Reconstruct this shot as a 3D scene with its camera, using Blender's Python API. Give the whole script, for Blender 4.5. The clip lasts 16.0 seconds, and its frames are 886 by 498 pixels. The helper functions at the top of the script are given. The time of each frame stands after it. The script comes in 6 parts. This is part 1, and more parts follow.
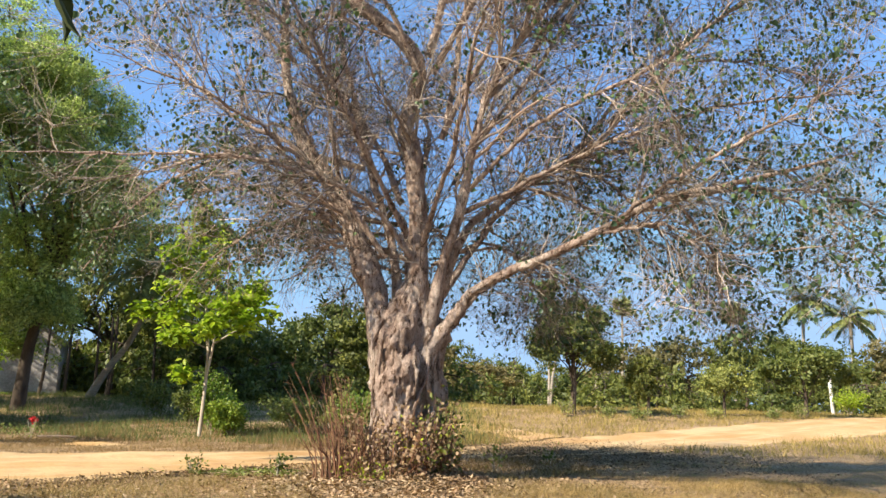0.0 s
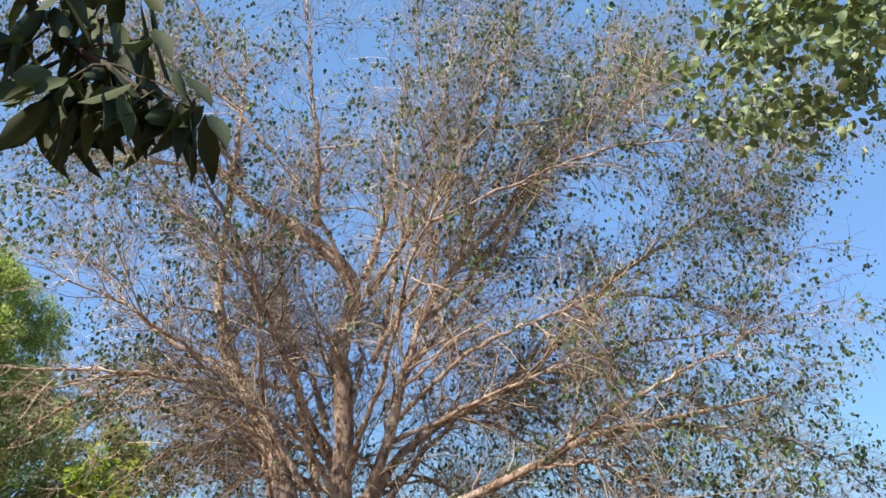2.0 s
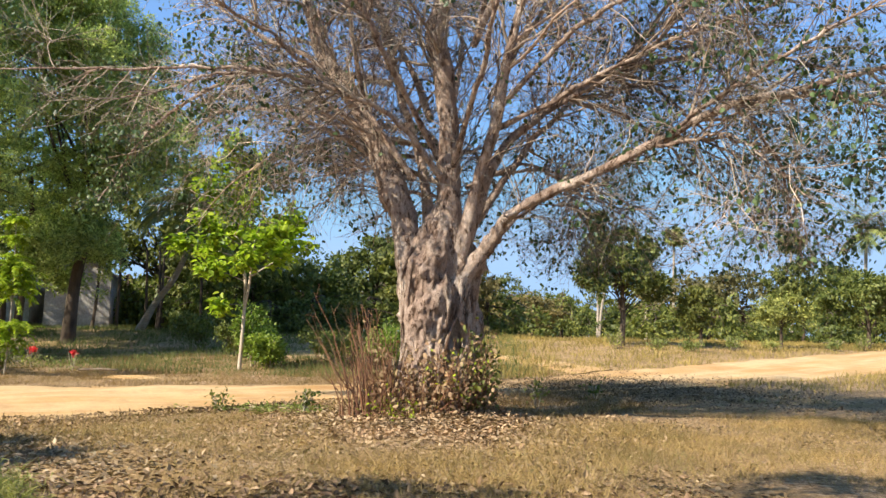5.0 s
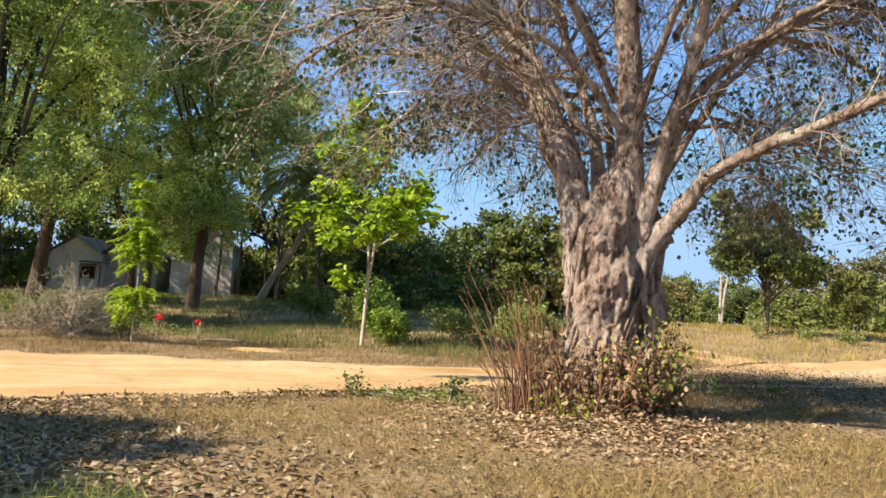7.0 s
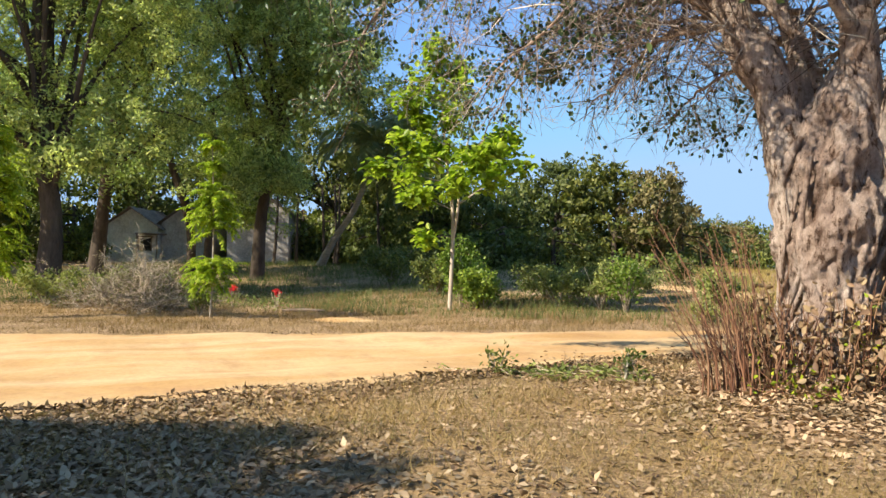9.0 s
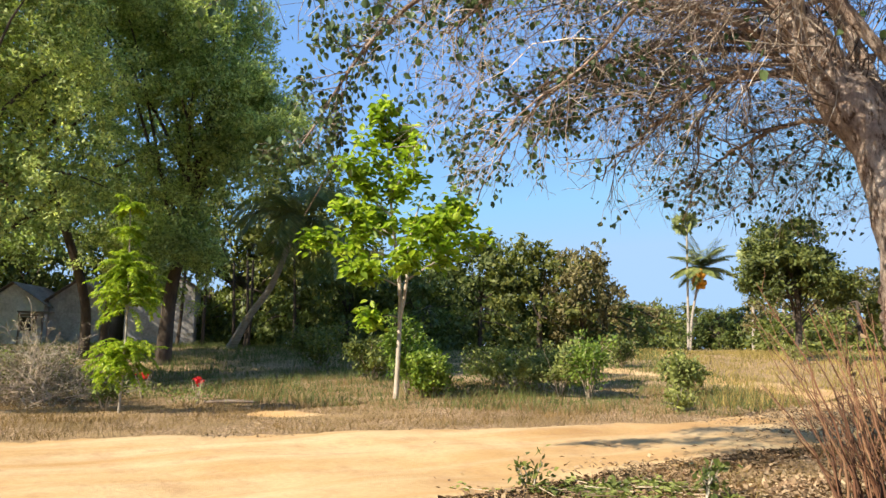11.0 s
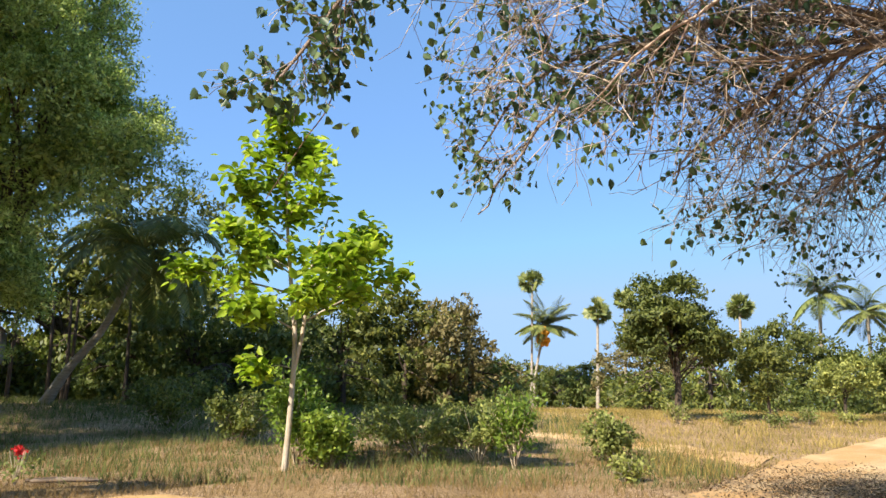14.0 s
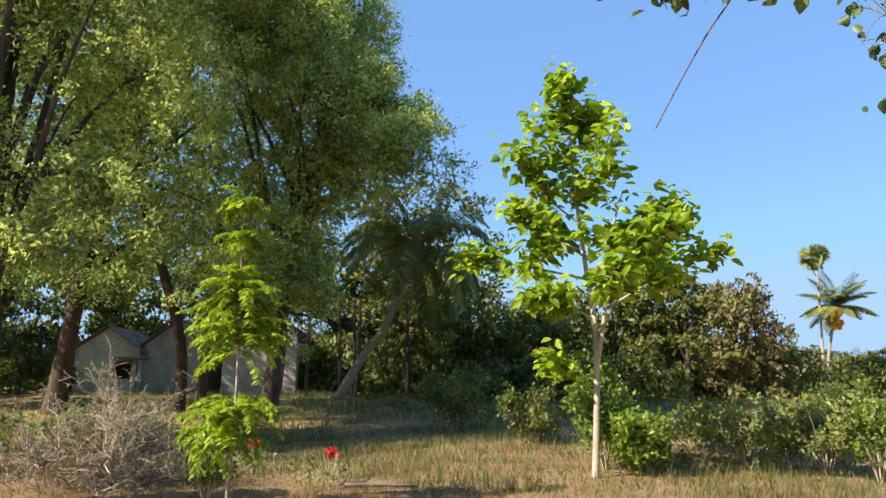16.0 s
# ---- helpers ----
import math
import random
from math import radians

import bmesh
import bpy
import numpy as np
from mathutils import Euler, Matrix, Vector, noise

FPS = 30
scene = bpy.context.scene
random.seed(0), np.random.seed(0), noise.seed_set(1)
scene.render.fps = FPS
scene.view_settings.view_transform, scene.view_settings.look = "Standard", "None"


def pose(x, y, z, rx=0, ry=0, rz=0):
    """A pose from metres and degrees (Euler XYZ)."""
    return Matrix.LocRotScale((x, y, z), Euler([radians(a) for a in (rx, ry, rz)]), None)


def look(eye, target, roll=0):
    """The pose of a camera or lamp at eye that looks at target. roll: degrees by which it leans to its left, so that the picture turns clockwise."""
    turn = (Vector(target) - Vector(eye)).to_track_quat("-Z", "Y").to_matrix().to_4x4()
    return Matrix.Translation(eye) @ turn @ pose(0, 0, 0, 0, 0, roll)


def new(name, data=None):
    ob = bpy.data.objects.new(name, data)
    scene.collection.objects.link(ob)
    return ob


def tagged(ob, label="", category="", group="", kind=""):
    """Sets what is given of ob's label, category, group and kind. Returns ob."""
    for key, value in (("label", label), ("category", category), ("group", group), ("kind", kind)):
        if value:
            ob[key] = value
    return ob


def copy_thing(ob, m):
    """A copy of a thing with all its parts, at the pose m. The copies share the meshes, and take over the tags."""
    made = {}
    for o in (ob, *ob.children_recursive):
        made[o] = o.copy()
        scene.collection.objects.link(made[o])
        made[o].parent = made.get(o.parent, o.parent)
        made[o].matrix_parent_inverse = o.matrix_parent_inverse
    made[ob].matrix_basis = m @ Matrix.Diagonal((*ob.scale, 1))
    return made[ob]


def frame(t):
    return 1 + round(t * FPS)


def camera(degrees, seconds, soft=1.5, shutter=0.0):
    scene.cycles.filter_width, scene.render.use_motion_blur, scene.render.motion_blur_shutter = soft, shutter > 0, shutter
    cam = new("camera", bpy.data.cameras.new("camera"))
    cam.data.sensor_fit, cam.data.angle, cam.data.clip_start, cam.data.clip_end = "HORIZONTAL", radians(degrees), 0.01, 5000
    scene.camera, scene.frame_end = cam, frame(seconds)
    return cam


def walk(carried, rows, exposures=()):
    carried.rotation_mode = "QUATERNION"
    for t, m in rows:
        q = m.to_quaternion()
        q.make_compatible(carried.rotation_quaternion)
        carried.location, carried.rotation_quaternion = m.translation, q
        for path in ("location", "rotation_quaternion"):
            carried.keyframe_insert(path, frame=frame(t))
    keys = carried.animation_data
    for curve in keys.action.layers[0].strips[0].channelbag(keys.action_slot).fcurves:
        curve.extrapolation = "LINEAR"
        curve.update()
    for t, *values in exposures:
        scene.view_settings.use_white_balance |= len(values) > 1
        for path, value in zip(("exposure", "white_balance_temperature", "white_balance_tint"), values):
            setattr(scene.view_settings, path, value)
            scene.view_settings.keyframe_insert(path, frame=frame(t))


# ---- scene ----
cam = camera(61.0, 16.0)
METRES, EYE = 15.306, 1.5
ROWS = [
    (0, 0.0000, 0.0000, 0.0000, -0.31, 11.50, -1.54),
    (0.5, 0.0047, 0.0130, 0.0049, -1.33, 16.52, -1.91),
    (1, 0.0087, 0.0184, 0.0096, -2.79, 21.56, -2.05),
    (1.5, 0.0113, 0.0185, 0.0115, -4.06, 25.92, -2.06),
    (2, 0.0138, 0.0184, 0.0133, -5.01, 28.35, -1.87),
    (2.5, 0.0133, 0.0193, 0.0105, -5.12, 26.42, -1.14),
    (3, 0.0162, 0.0194, 0.0061, -3.57, 17.37, -0.48),
    (3.5, 0.0214, 0.0224, 0.0054, -0.89, 8.89, -0.05),
    (3.7, 0.0225, 0.0245, 0.0052, 0.30, 6.85, 0.10),
    (5.8, -0.0020, 0.1290, 0.0005, 5.40, 6.25, -2.50),
    (6, -0.0094, 0.1401, 0.0013, 6.13, 6.60, -2.74),
    (6.5, -0.0315, 0.1699, 0.0045, 7.44, 7.03, -3.41),
    (7, -0.0571, 0.2048, 0.0014, 11.34, 4.39, -3.35),
    (7.5, -0.0875, 0.2339, -0.0052, 17.39, -2.31, -2.05),
    (8, -0.1181, 0.2616, -0.0015, 18.12, -2.45, -1.20),
    (8.5, -0.1525, 0.2943, 0.0001, 16.41, -0.56, -1.52),
    (9, -0.1871, 0.3180, 0.0005, 14.51, 1.07, -0.88),
    (9.5, -0.2218, 0.3447, -0.0015, 12.73, 2.75, -0.64),
    (10, -0.2504, 0.3737, 0.0027, 10.82, 4.56, -0.47),
    (10.2, -0.2615, 0.3860, 0.0030, 10.05, 5.20, -0.50),
    (12.3, -0.3715, 0.5410, 0.0055, 2.05, 9.60, -1.40),
    (12.5, -0.3814, 0.5559, 0.0056, 1.24, 9.92, -1.49),
    (13, -0.4053, 0.5927, 0.0055, -1.18, 10.61, -1.79),
    (13.5, -0.4264, 0.6238, 0.0043, -3.68, 11.16, -1.75),
    (14, -0.4459, 0.6613, 0.0056, -5.76, 11.59, -1.14),
    (14.5, -0.4701, 0.6933, 0.0087, -2.52, 11.84, -0.63),
    (15, -0.4890, 0.7269, 0.0106, 3.44, 11.69, -0.47),
    (15.5, -0.5028, 0.7571, 0.0106, 8.68, 11.35, -0.66),
    (16, -0.5181, 0.7823, 0.0143, 13.45, 10.57, -0.81),
]
walk(cam, [(t, pose(METRES * x, METRES * y, EYE + METRES * z, 90 + pitch, roll, yaw)) for t, x, y, z, yaw, pitch, roll in ROWS])

# ---- light: clear sky, low sun from the left ----
SUN_EL, SUN_TO = 38.0, Vector((-0.75, -0.66, 0)).normalized()
world = bpy.data.worlds.new("sky")
scene.world = world
world.use_nodes = True
wn = world.node_tree
sky = wn.nodes.new("ShaderNodeTexSky")
sky.sky_type, sky.sun_disc = "NISHITA", False
sky.sun_elevation = radians(SUN_EL)
sky.sun_rotation = math.atan2(SUN_TO.x, SUN_TO.y)
sky.air_density, sky.dust_density, sky.ozone_density = 0.9, 0.0, 5.0
sky.altitude = 2600
bg = wn.nodes["Background"]
haze = wn.nodes.new("ShaderNodeMix")  # stand-in for haze: caps the sky colour so the horizon doesn't glare
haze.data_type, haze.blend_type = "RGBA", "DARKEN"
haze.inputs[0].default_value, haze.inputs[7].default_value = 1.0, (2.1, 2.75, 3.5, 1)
# flat blue mixed in to even out the sky's own gradient
even = wn.nodes.new("ShaderNodeMix")
even.data_type = "RGBA"
even.inputs[0].default_value, even.inputs[7].default_value = 0.5, (1.0, 2.0, 3.65, 1)
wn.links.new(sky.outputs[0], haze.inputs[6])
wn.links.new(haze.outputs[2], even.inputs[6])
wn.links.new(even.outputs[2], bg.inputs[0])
bg.inputs[1].default_value = 0.126
lamp = bpy.data.lights.new("sun", "SUN")
lamp.energy, lamp.angle, lamp.color = 4.8, radians(0.5), (1.0, 0.9, 0.74)
sun = new("sun", lamp)
sun.matrix_world = look((0, 0, 40), Vector((0, 0, 40)) - (SUN_TO * math.cos(radians(SUN_EL)) + Vector((0, 0, math.sin(radians(SUN_EL))))))
scene.view_settings.exposure = 1.22


# ---- materials ----
def nodes_of(name, rough=0.8, spec=0.3):
    m = bpy.data.materials.new(name)
    m.use_nodes = True
    nt = m.node_tree
    b = nt.nodes["Principled BSDF"]
    b.inputs["Roughness"].default_value = rough
    b.inputs["Specular IOR Level"].default_value = spec
    return m, nt, b


def ramp(nt, fac, stops):
    r = nt.nodes.new("ShaderNodeValToRGB")
    el = r.color_ramp.elements
    while len(el) < len(stops):
        el.new(0.5)
    for e, (p, c) in zip(el, stops):
        e.position, e.color = p, (*c, 1)
    nt.links.new(fac, r.inputs[0])
    return r.outputs[0]


def noise_of(nt, scale, detail=5, rough=0.6, stretch=None, coord="Object"):
    tc = nt.nodes.new("ShaderNodeTexCoord")
    n = nt.nodes.new("ShaderNodeTexNoise")
    n.inputs["Scale"].default_value, n.inputs["Detail"].default_value, n.inputs["Roughness"].default_value = scale, detail, rough
    if stretch:
        mp = nt.nodes.new("ShaderNodeMapping")
        mp.inputs["Scale"].default_value = stretch
        nt.links.new(tc.outputs[coord], mp.inputs[0])
        nt.links.new(mp.outputs[0], n.inputs["Vector"])
    else:
        nt.links.new(tc.outputs[coord], n.inputs["Vector"])
    return n.outputs["Fac"]


def mix(nt, fac, a, b, kind="MIX"):
    n = nt.nodes.new("ShaderNodeMix")
    n.data_type, n.blend_type = "RGBA", kind
    for sock, v in ((n.inputs[0], fac), (n.inputs[6], a), (n.inputs[7], b)):
        if isinstance(v, (int, float)):
            sock.default_value = v
        elif isinstance(v, tuple):
            sock.default_value = (*v, 1)
        else:
            nt.links.new(v, sock)
    return n.outputs[2]


def bump_of(nt, b, height, strength, dist):
    n = nt.nodes.new("ShaderNodeBump")
    n.inputs["Strength"].default_value, n.inputs["Distance"].default_value = strength, dist
    nt.links.new(height, n.inputs["Height"])
    nt.links.new(n.outputs[0], b.inputs["Normal"])


def leaf_mat(name, dark, mid, light, through_light=0.35, rough=0.5, clump=0.35):
    m, nt, b = nodes_of(name, rough, 0.35)
    geo = nt.nodes.new("ShaderNodeNewGeometry")
    col = ramp(nt, geo.outputs["Random Per Island"], [(0.0, dark), (0.5, mid), (1.0, light)])
    big = ramp(nt, noise_of(nt, clump, 3), [(0.3, (0.62, 0.66, 0.6)), (0.7, (1.25, 1.2, 1.1))])
    col = mix(nt, 1.0, col, big, "MULTIPLY")
    info = nt.nodes.new("ShaderNodeObjectInfo")
    own = ramp(nt, info.outputs["Random"], [(0.0, (0.8, 0.85, 0.85)), (1.0, (1.2, 1.1, 1.0))])
    col = mix(nt, 1.0, col, own, "MULTIPLY")
    nt.links.new(col, b.inputs["Base Color"])
    tr = nt.nodes.new("ShaderNodeBsdfTranslucent")
    nt.links.new(mix(nt, 1.0, col, (1.08, 1.2, 0.7), "MULTIPLY"), tr.inputs[0])
    mx = nt.nodes.new("ShaderNodeMixShader")
    mx.inputs[0].default_value = through_light
    nt.links.new(b.outputs[0], mx.inputs[1])
    nt.links.new(tr.outputs[0], mx.inputs[2])
    nt.links.new(mx.outputs[0], nt.nodes["Material Output"].inputs[0])
    return m


def surface(name, stops, scale, rough=0.85, bump=0.5, bdist=0.02, fine=8.0, stretch=None, spec=0.25):
    m, nt, b = nodes_of(name, rough, spec)
    col = ramp(nt, noise_of(nt, scale, 6, 0.65, stretch), stops)
    grain = noise_of(nt, scale * fine, 5, 0.7, stretch)
    col = mix(nt, 1.0, col, ramp(nt, grain, [(0.25, (0.7, 0.7, 0.7)), (0.75, (1.22, 1.22, 1.22))]), "MULTIPLY")
    nt.links.new(col, b.inputs["Base Color"])
    bump_of(nt, b, grain, bump, bdist)
    return m


def ground_mat():
    m, nt, b = nodes_of("dry_ground", 0.95, 0.1)
    patch = ramp(nt, noise_of(nt, 0.28, 5, 0.6), [(0.3, (0.20, 0.14, 0.062)), (0.48, (0.30, 0.20, 0.092)), (0.62, (0.39, 0.265, 0.125)), (0.8, (0.25, 0.185, 0.08))])
    litter = ramp(nt, noise_of(nt, 11.0, 4, 0.75), [(0.36, (0.09, 0.055, 0.034)), (0.46, (0.30, 0.195, 0.11)), (0.56, (0.46, 0.32, 0.20)), (0.68, (0.64, 0.50, 0.35))])
    col = mix(nt, ramp(nt, noise_of(nt, 0.55, 6, 0.7), [(0.42, (0.15, 0.15, 0.15)), (0.58, (0.8, 0.8, 0.8))]), patch, litter)
    grain = noise_of(nt, 30.0, 6, 0.8)
    col = mix(nt, 1.0, col, ramp(nt, grain, [(0.32, (0.45, 0.44, 0.42)), (0.5, (1.0, 1.0, 1.0)), (0.7, (1.45, 1.42, 1.35))]), "MULTIPLY")
    nt.links.new(col, b.inputs["Base Color"])
    bump_of(nt, b, noise_of(nt, 13.0, 6, 0.75), 1.0, 0.07)
    return m


def road_mat():
    m, nt, b = nodes_of("sandy_earth", 0.95, 0.1)
    col = ramp(nt, noise_of(nt, 0.35, 5, 0.6), [(0.3, (0.38, 0.22, 0.085)), (0.5, (0.46, 0.29, 0.13)), (0.7, (0.52, 0.385, 0.205))])
    tc, mp = nt.nodes.new("ShaderNodeTexCoord"), nt.nodes.new("ShaderNodeMapping")
    mp.vector_type = "TEXTURE"
    mp.inputs["Rotation"].default_value = (0, 0, radians(40))
    mp.inputs["Scale"].default_value = (9.0, 0.9, 1.0)
    streak = nt.nodes.new("ShaderNodeTexNoise")
    streak.inputs["Scale"].default_value, streak.inputs["Detail"].default_value = 1.0, 5
    nt.links.new(tc.outputs["Object"], mp.inputs[0])
    nt.links.new(mp.outputs[0], streak.inputs["Vector"])
    col = mix(nt, ramp(nt, streak.outputs["Fac"], [(0.45, (0, 0, 0)), (0.65, (0.6, 0.6, 0.6))]), col, (0.57, 0.435, 0.255))
    col = mix(nt, ramp(nt, noise_of(nt, 1.6, 5, 0.7), [(0.5, (0, 0, 0)), (0.72, (0.7, 0.7, 0.7))]), col, (0.36, 0.205, 0.105))
    grain = noise_of(nt, 14.0, 6, 0.75)
    col = mix(nt, 1.0, col, ramp(nt, grain, [(0.3, (0.84, 0.84, 0.84)), (0.7, (1.12, 1.12, 1.12))]), "MULTIPLY")
    nt.links.new(col, b.inputs["Base Color"])
    bump_of(nt, b, grain, 0.5, 0.03)
    return m


def bark_mat():
    m, nt, b = nodes_of("fig_bark", 0.92, 0.2)
    col = ramp(nt, noise_of(nt, 1.7, 6, 0.7, (1, 1, 0.6)), [(0.3, (0.27, 0.195, 0.16)), (0.48, (0.46, 0.36, 0.30)), (0.62, (0.62, 0.53, 0.46)), (0.75, (0.43, 0.345, 0.295))])
    blot = ramp(nt, noise_of(nt, 5.5, 4, 0.65, (1, 1, 0.55)), [(0.34, (0.45, 0.37, 0.32)), (0.45, (0.9, 0.87, 0.85)), (0.62, (1.1, 1.08, 1.06)), (0.74, (1.35, 1.35, 1.32))])
    col = mix(nt, 1.0, col, blot, "MULTIPLY")
    crack = ramp(nt, noise_of(nt, 11.0, 6, 0.75, (1, 1, 0.4)), [(0.38, (0.25, 0.19, 0.15)), (0.47, (1, 1, 1))])
    col = mix(nt, 1.0, col, crack, "MULTIPLY")
    grain = noise_of(nt, 34.0, 5, 0.75, (1, 1, 0.5))
    col = mix(nt, 1.0, col, ramp(nt, grain, [(0.3, (0.62, 0.6, 0.58)), (0.7, (1.3, 1.28, 1.25))]), "MULTIPLY")
    nt.links.new(col, b.inputs["Base Color"])
    bump_of(nt, b, noise_of(nt, 8.0, 8, 0.78, (1, 1, 0.5)), 1.0, 0.12)
    return m


GROUND, ROAD = ground_mat(), road_mat()
BARK_FIG = bark_mat()
BARK_DARK = surface("dark_bark", [(0.3, (0.04, 0.03, 0.022)), (0.6, (0.095, 0.072, 0.053)), (0.8, (0.15, 0.12, 0.095))], 3.0, 0.9, 0.8, 0.03, 6.0, (1, 1, 0.3))
BARK_PALE = surface("pale_bark", [(0.3, (0.32, 0.255, 0.185)), (0.6, (0.48, 0.41, 0.32)), (0.8, (0.27, 0.205, 0.14))], 4.0, 0.85, 0.4, 0.01, 5.0, (1, 1, 0.5))
BARK_PALM = surface("palm_bark", [(0.3, (0.20, 0.17, 0.135)), (0.6, (0.40, 0.35, 0.285)), (0.8, (0.29, 0.25, 0.205))], 3.0, 0.9, 0.6, 0.02, 5.0, (0.6, 0.6, 3))
TWIG = leaf_mat("fig_twig", (0.085, 0.058, 0.05), (0.27, 0.205, 0.18), (0.62, 0.54, 0.49), 0.0, 0.8)
TWIG_DRY = leaf_mat("dry_twig", (0.15, 0.11, 0.085), (0.36, 0.29, 0.235), (0.60, 0.52, 0.44), 0.0, 0.85)
SHOOT = leaf_mat("red_shoot", (0.08, 0.04, 0.027), (0.165, 0.08, 0.05), (0.28, 0.175, 0.11), 0.0, 0.8)
LEAF_FIG = leaf_mat("fig_leaf", (0.04, 0.075, 0.045), (0.08, 0.135, 0.065), (0.15, 0.21, 0.085), 0.3, 0.45)
LEAF_TAMARIND = leaf_mat("tamarind_leaf", (0.14, 0.19, 0.065), (0.36, 0.44, 0.16), (0.62, 0.69, 0.28), 0.48, 0.6, 0.28)
LEAF_YOUNG = leaf_mat("broad_young_leaf", (0.16, 0.25, 0.025), (0.32, 0.44, 0.04), (0.52, 0.60, 0.07), 0.5, 0.45, 1.2)
LEAF_BRIGHT = leaf_mat("feathery_leaf", (0.17, 0.26, 0.018), (0.28, 0.39, 0.026), (0.42, 0.50, 0.05), 0.45, 0.5, 1.5)
LEAF_SHRUB = leaf_mat("shrub_leaf", (0.07, 0.097, 0.026), (0.125, 0.158, 0.042), (0.215, 0.24, 0.066), 0.35, 0.55, 1.5)
LEAF_FRESH = leaf_mat("fresh_leaf", (0.11, 0.18, 0.03), (0.19, 0.28, 0.045), (0.30, 0.38, 0.07), 0.42, 0.5, 1.5)
LEAF_OLIVE = leaf_mat("olive_leaf", (0.14, 0.165, 0.05), (0.25, 0.28, 0.085), (0.38, 0.40, 0.13), 0.35, 0.6, 1.5)
LEAF_WOOD = leaf_mat("woodland_leaf", (0.06, 0.078, 0.022), (0.115, 0.138, 0.032), (0.19, 0.205, 0.05), 0.3, 0.6, 0.5)
LEAF_BROWN = leaf_mat("brownish_leaf", (0.10, 0.09, 0.04), (0.17, 0.15, 0.068), (0.25, 0.22, 0.11), 0.3, 0.7, 0.5)
LEAF_PALM = leaf_mat("palm_leaf", (0.12, 0.155, 0.06), (0.22, 0.265, 0.10), (0.34, 0.36, 0.15), 0.3, 0.45)
LEAF_MANGO = leaf_mat("dark_long_leaf", (0.014, 0.026, 0.011), (0.026, 0.043, 0.016), (0.045, 0.065, 0.022), 0.08, 0.75)
LEAF_GREYGREEN = leaf_mat("grey_green_leaf", (0.08, 0.13, 0.075), (0.17, 0.24, 0.14), (0.30, 0.37, 0.24), 0.25, 0.5)
LEAF_DEAD = leaf_mat("dead_leaf", (0.085, 0.052, 0.034), (0.25, 0.16, 0.095), (0.47, 0.335, 0.22), 0.1, 0.85, 1.0)
LEAF_PALE = leaf_mat("bleached_leaf", (0.13, 0.08, 0.052), (0.34, 0.23, 0.15), (0.52, 0.385, 0.27), 0.1, 0.85, 1.0)
LEAF_DRIFT = leaf_mat("curled_dead_leaf", (0.05, 0.03, 0.021), (0.20, 0.125, 0.082), (0.43, 0.305, 0.215), 0.1, 0.85, 1.0)
LEAF_RUST = leaf_mat("rusty_leaf", (0.15, 0.085, 0.055), (0.35, 0.22, 0.14), (0.50, 0.36, 0.22), 0.25, 0.7, 1.5)
GRASS = leaf_mat("dry_grass", (0.20, 0.135, 0.055), (0.33, 0.225, 0.095), (0.47, 0.345, 0.17), 0.25, 0.8, 0.7)
GRASS_BROWN = leaf_mat("brown_grass", (0.10, 0.064, 0.028), (0.185, 0.122, 0.052), (0.30, 0.21, 0.10), 0.25, 0.8, 0.7)
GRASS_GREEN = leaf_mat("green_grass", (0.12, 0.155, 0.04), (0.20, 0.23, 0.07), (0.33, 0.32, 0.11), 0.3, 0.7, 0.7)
# green_grass darkened, so the shade under the trees is partly painted
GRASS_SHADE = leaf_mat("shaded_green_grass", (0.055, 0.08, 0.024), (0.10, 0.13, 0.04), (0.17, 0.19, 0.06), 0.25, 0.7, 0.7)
GRASS_FIELD = leaf_mat("yellow_green_grass", (0.15, 0.125, 0.042), (0.25, 0.205, 0.07), (0.37, 0.30, 0.12), 0.25, 0.8, 0.5)
GRASS_PALE = leaf_mat("pale_green_grass", (0.17, 0.20, 0.06), (0.30, 0.31, 0.10), (0.45, 0.43, 0.17), 0.35, 0.7, 0.7)
PETAL = leaf_mat("red_petal", (0.55, 0.02, 0.03), (0.7, 0.03, 0.05), (0.8, 0.06, 0.08), 0.3, 0.5)
FRUIT = surface("orange_husk", [(0.3, (0.62, 0.24, 0.02)), (0.7, (0.75, 0.36, 0.04))], 8.0, 0.5, 0.2, 0.01)
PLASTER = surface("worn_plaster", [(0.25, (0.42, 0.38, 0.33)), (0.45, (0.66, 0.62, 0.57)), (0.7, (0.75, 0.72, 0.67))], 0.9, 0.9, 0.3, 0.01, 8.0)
# darker grey copy of the plaster; tree shade is in its colour
PLASTER_SHADED = surface("shaded_grey_plaster", [(0.25, (0.22, 0.205, 0.19)), (0.5, (0.36, 0.34, 0.32)), (0.75, (0.45, 0.43, 0.41))], 0.9, 0.9, 0.3, 0.01, 8.0)
TIN = surface("weathered_sheet", [(0.3, (0.13, 0.10, 0.075)), (0.6, (0.25, 0.20, 0.16)), (0.8, (0.34, 0.29, 0.24))], 1.2, 0.7, 0.2, 0.01, 8.0)
WOOD_OLD = surface("old_wood", [(0.3, (0.12, 0.085, 0.06)), (0.7, (0.26, 0.20, 0.15))], 4.0, 0.85, 0.5, 0.01, 6.0, (1, 1, 0.2))
WHITEWASH = surface("whitewashed_wood", [(0.3, (0.62, 0.58, 0.52)), (0.7, (0.76, 0.73, 0.68))], 3.0, 0.8, 0.2, 0.01)
DARK_PANEL = surface("dark_opening_panel", [(0.3, (0.02, 0.018, 0.016)), (0.7, (0.04, 0.035, 0.03))], 2.0, 0.9)

# ---- mesh tools ----
rng = np.random.default_rng(7)
UP = np.array([0.0, 0.0, 1.0])


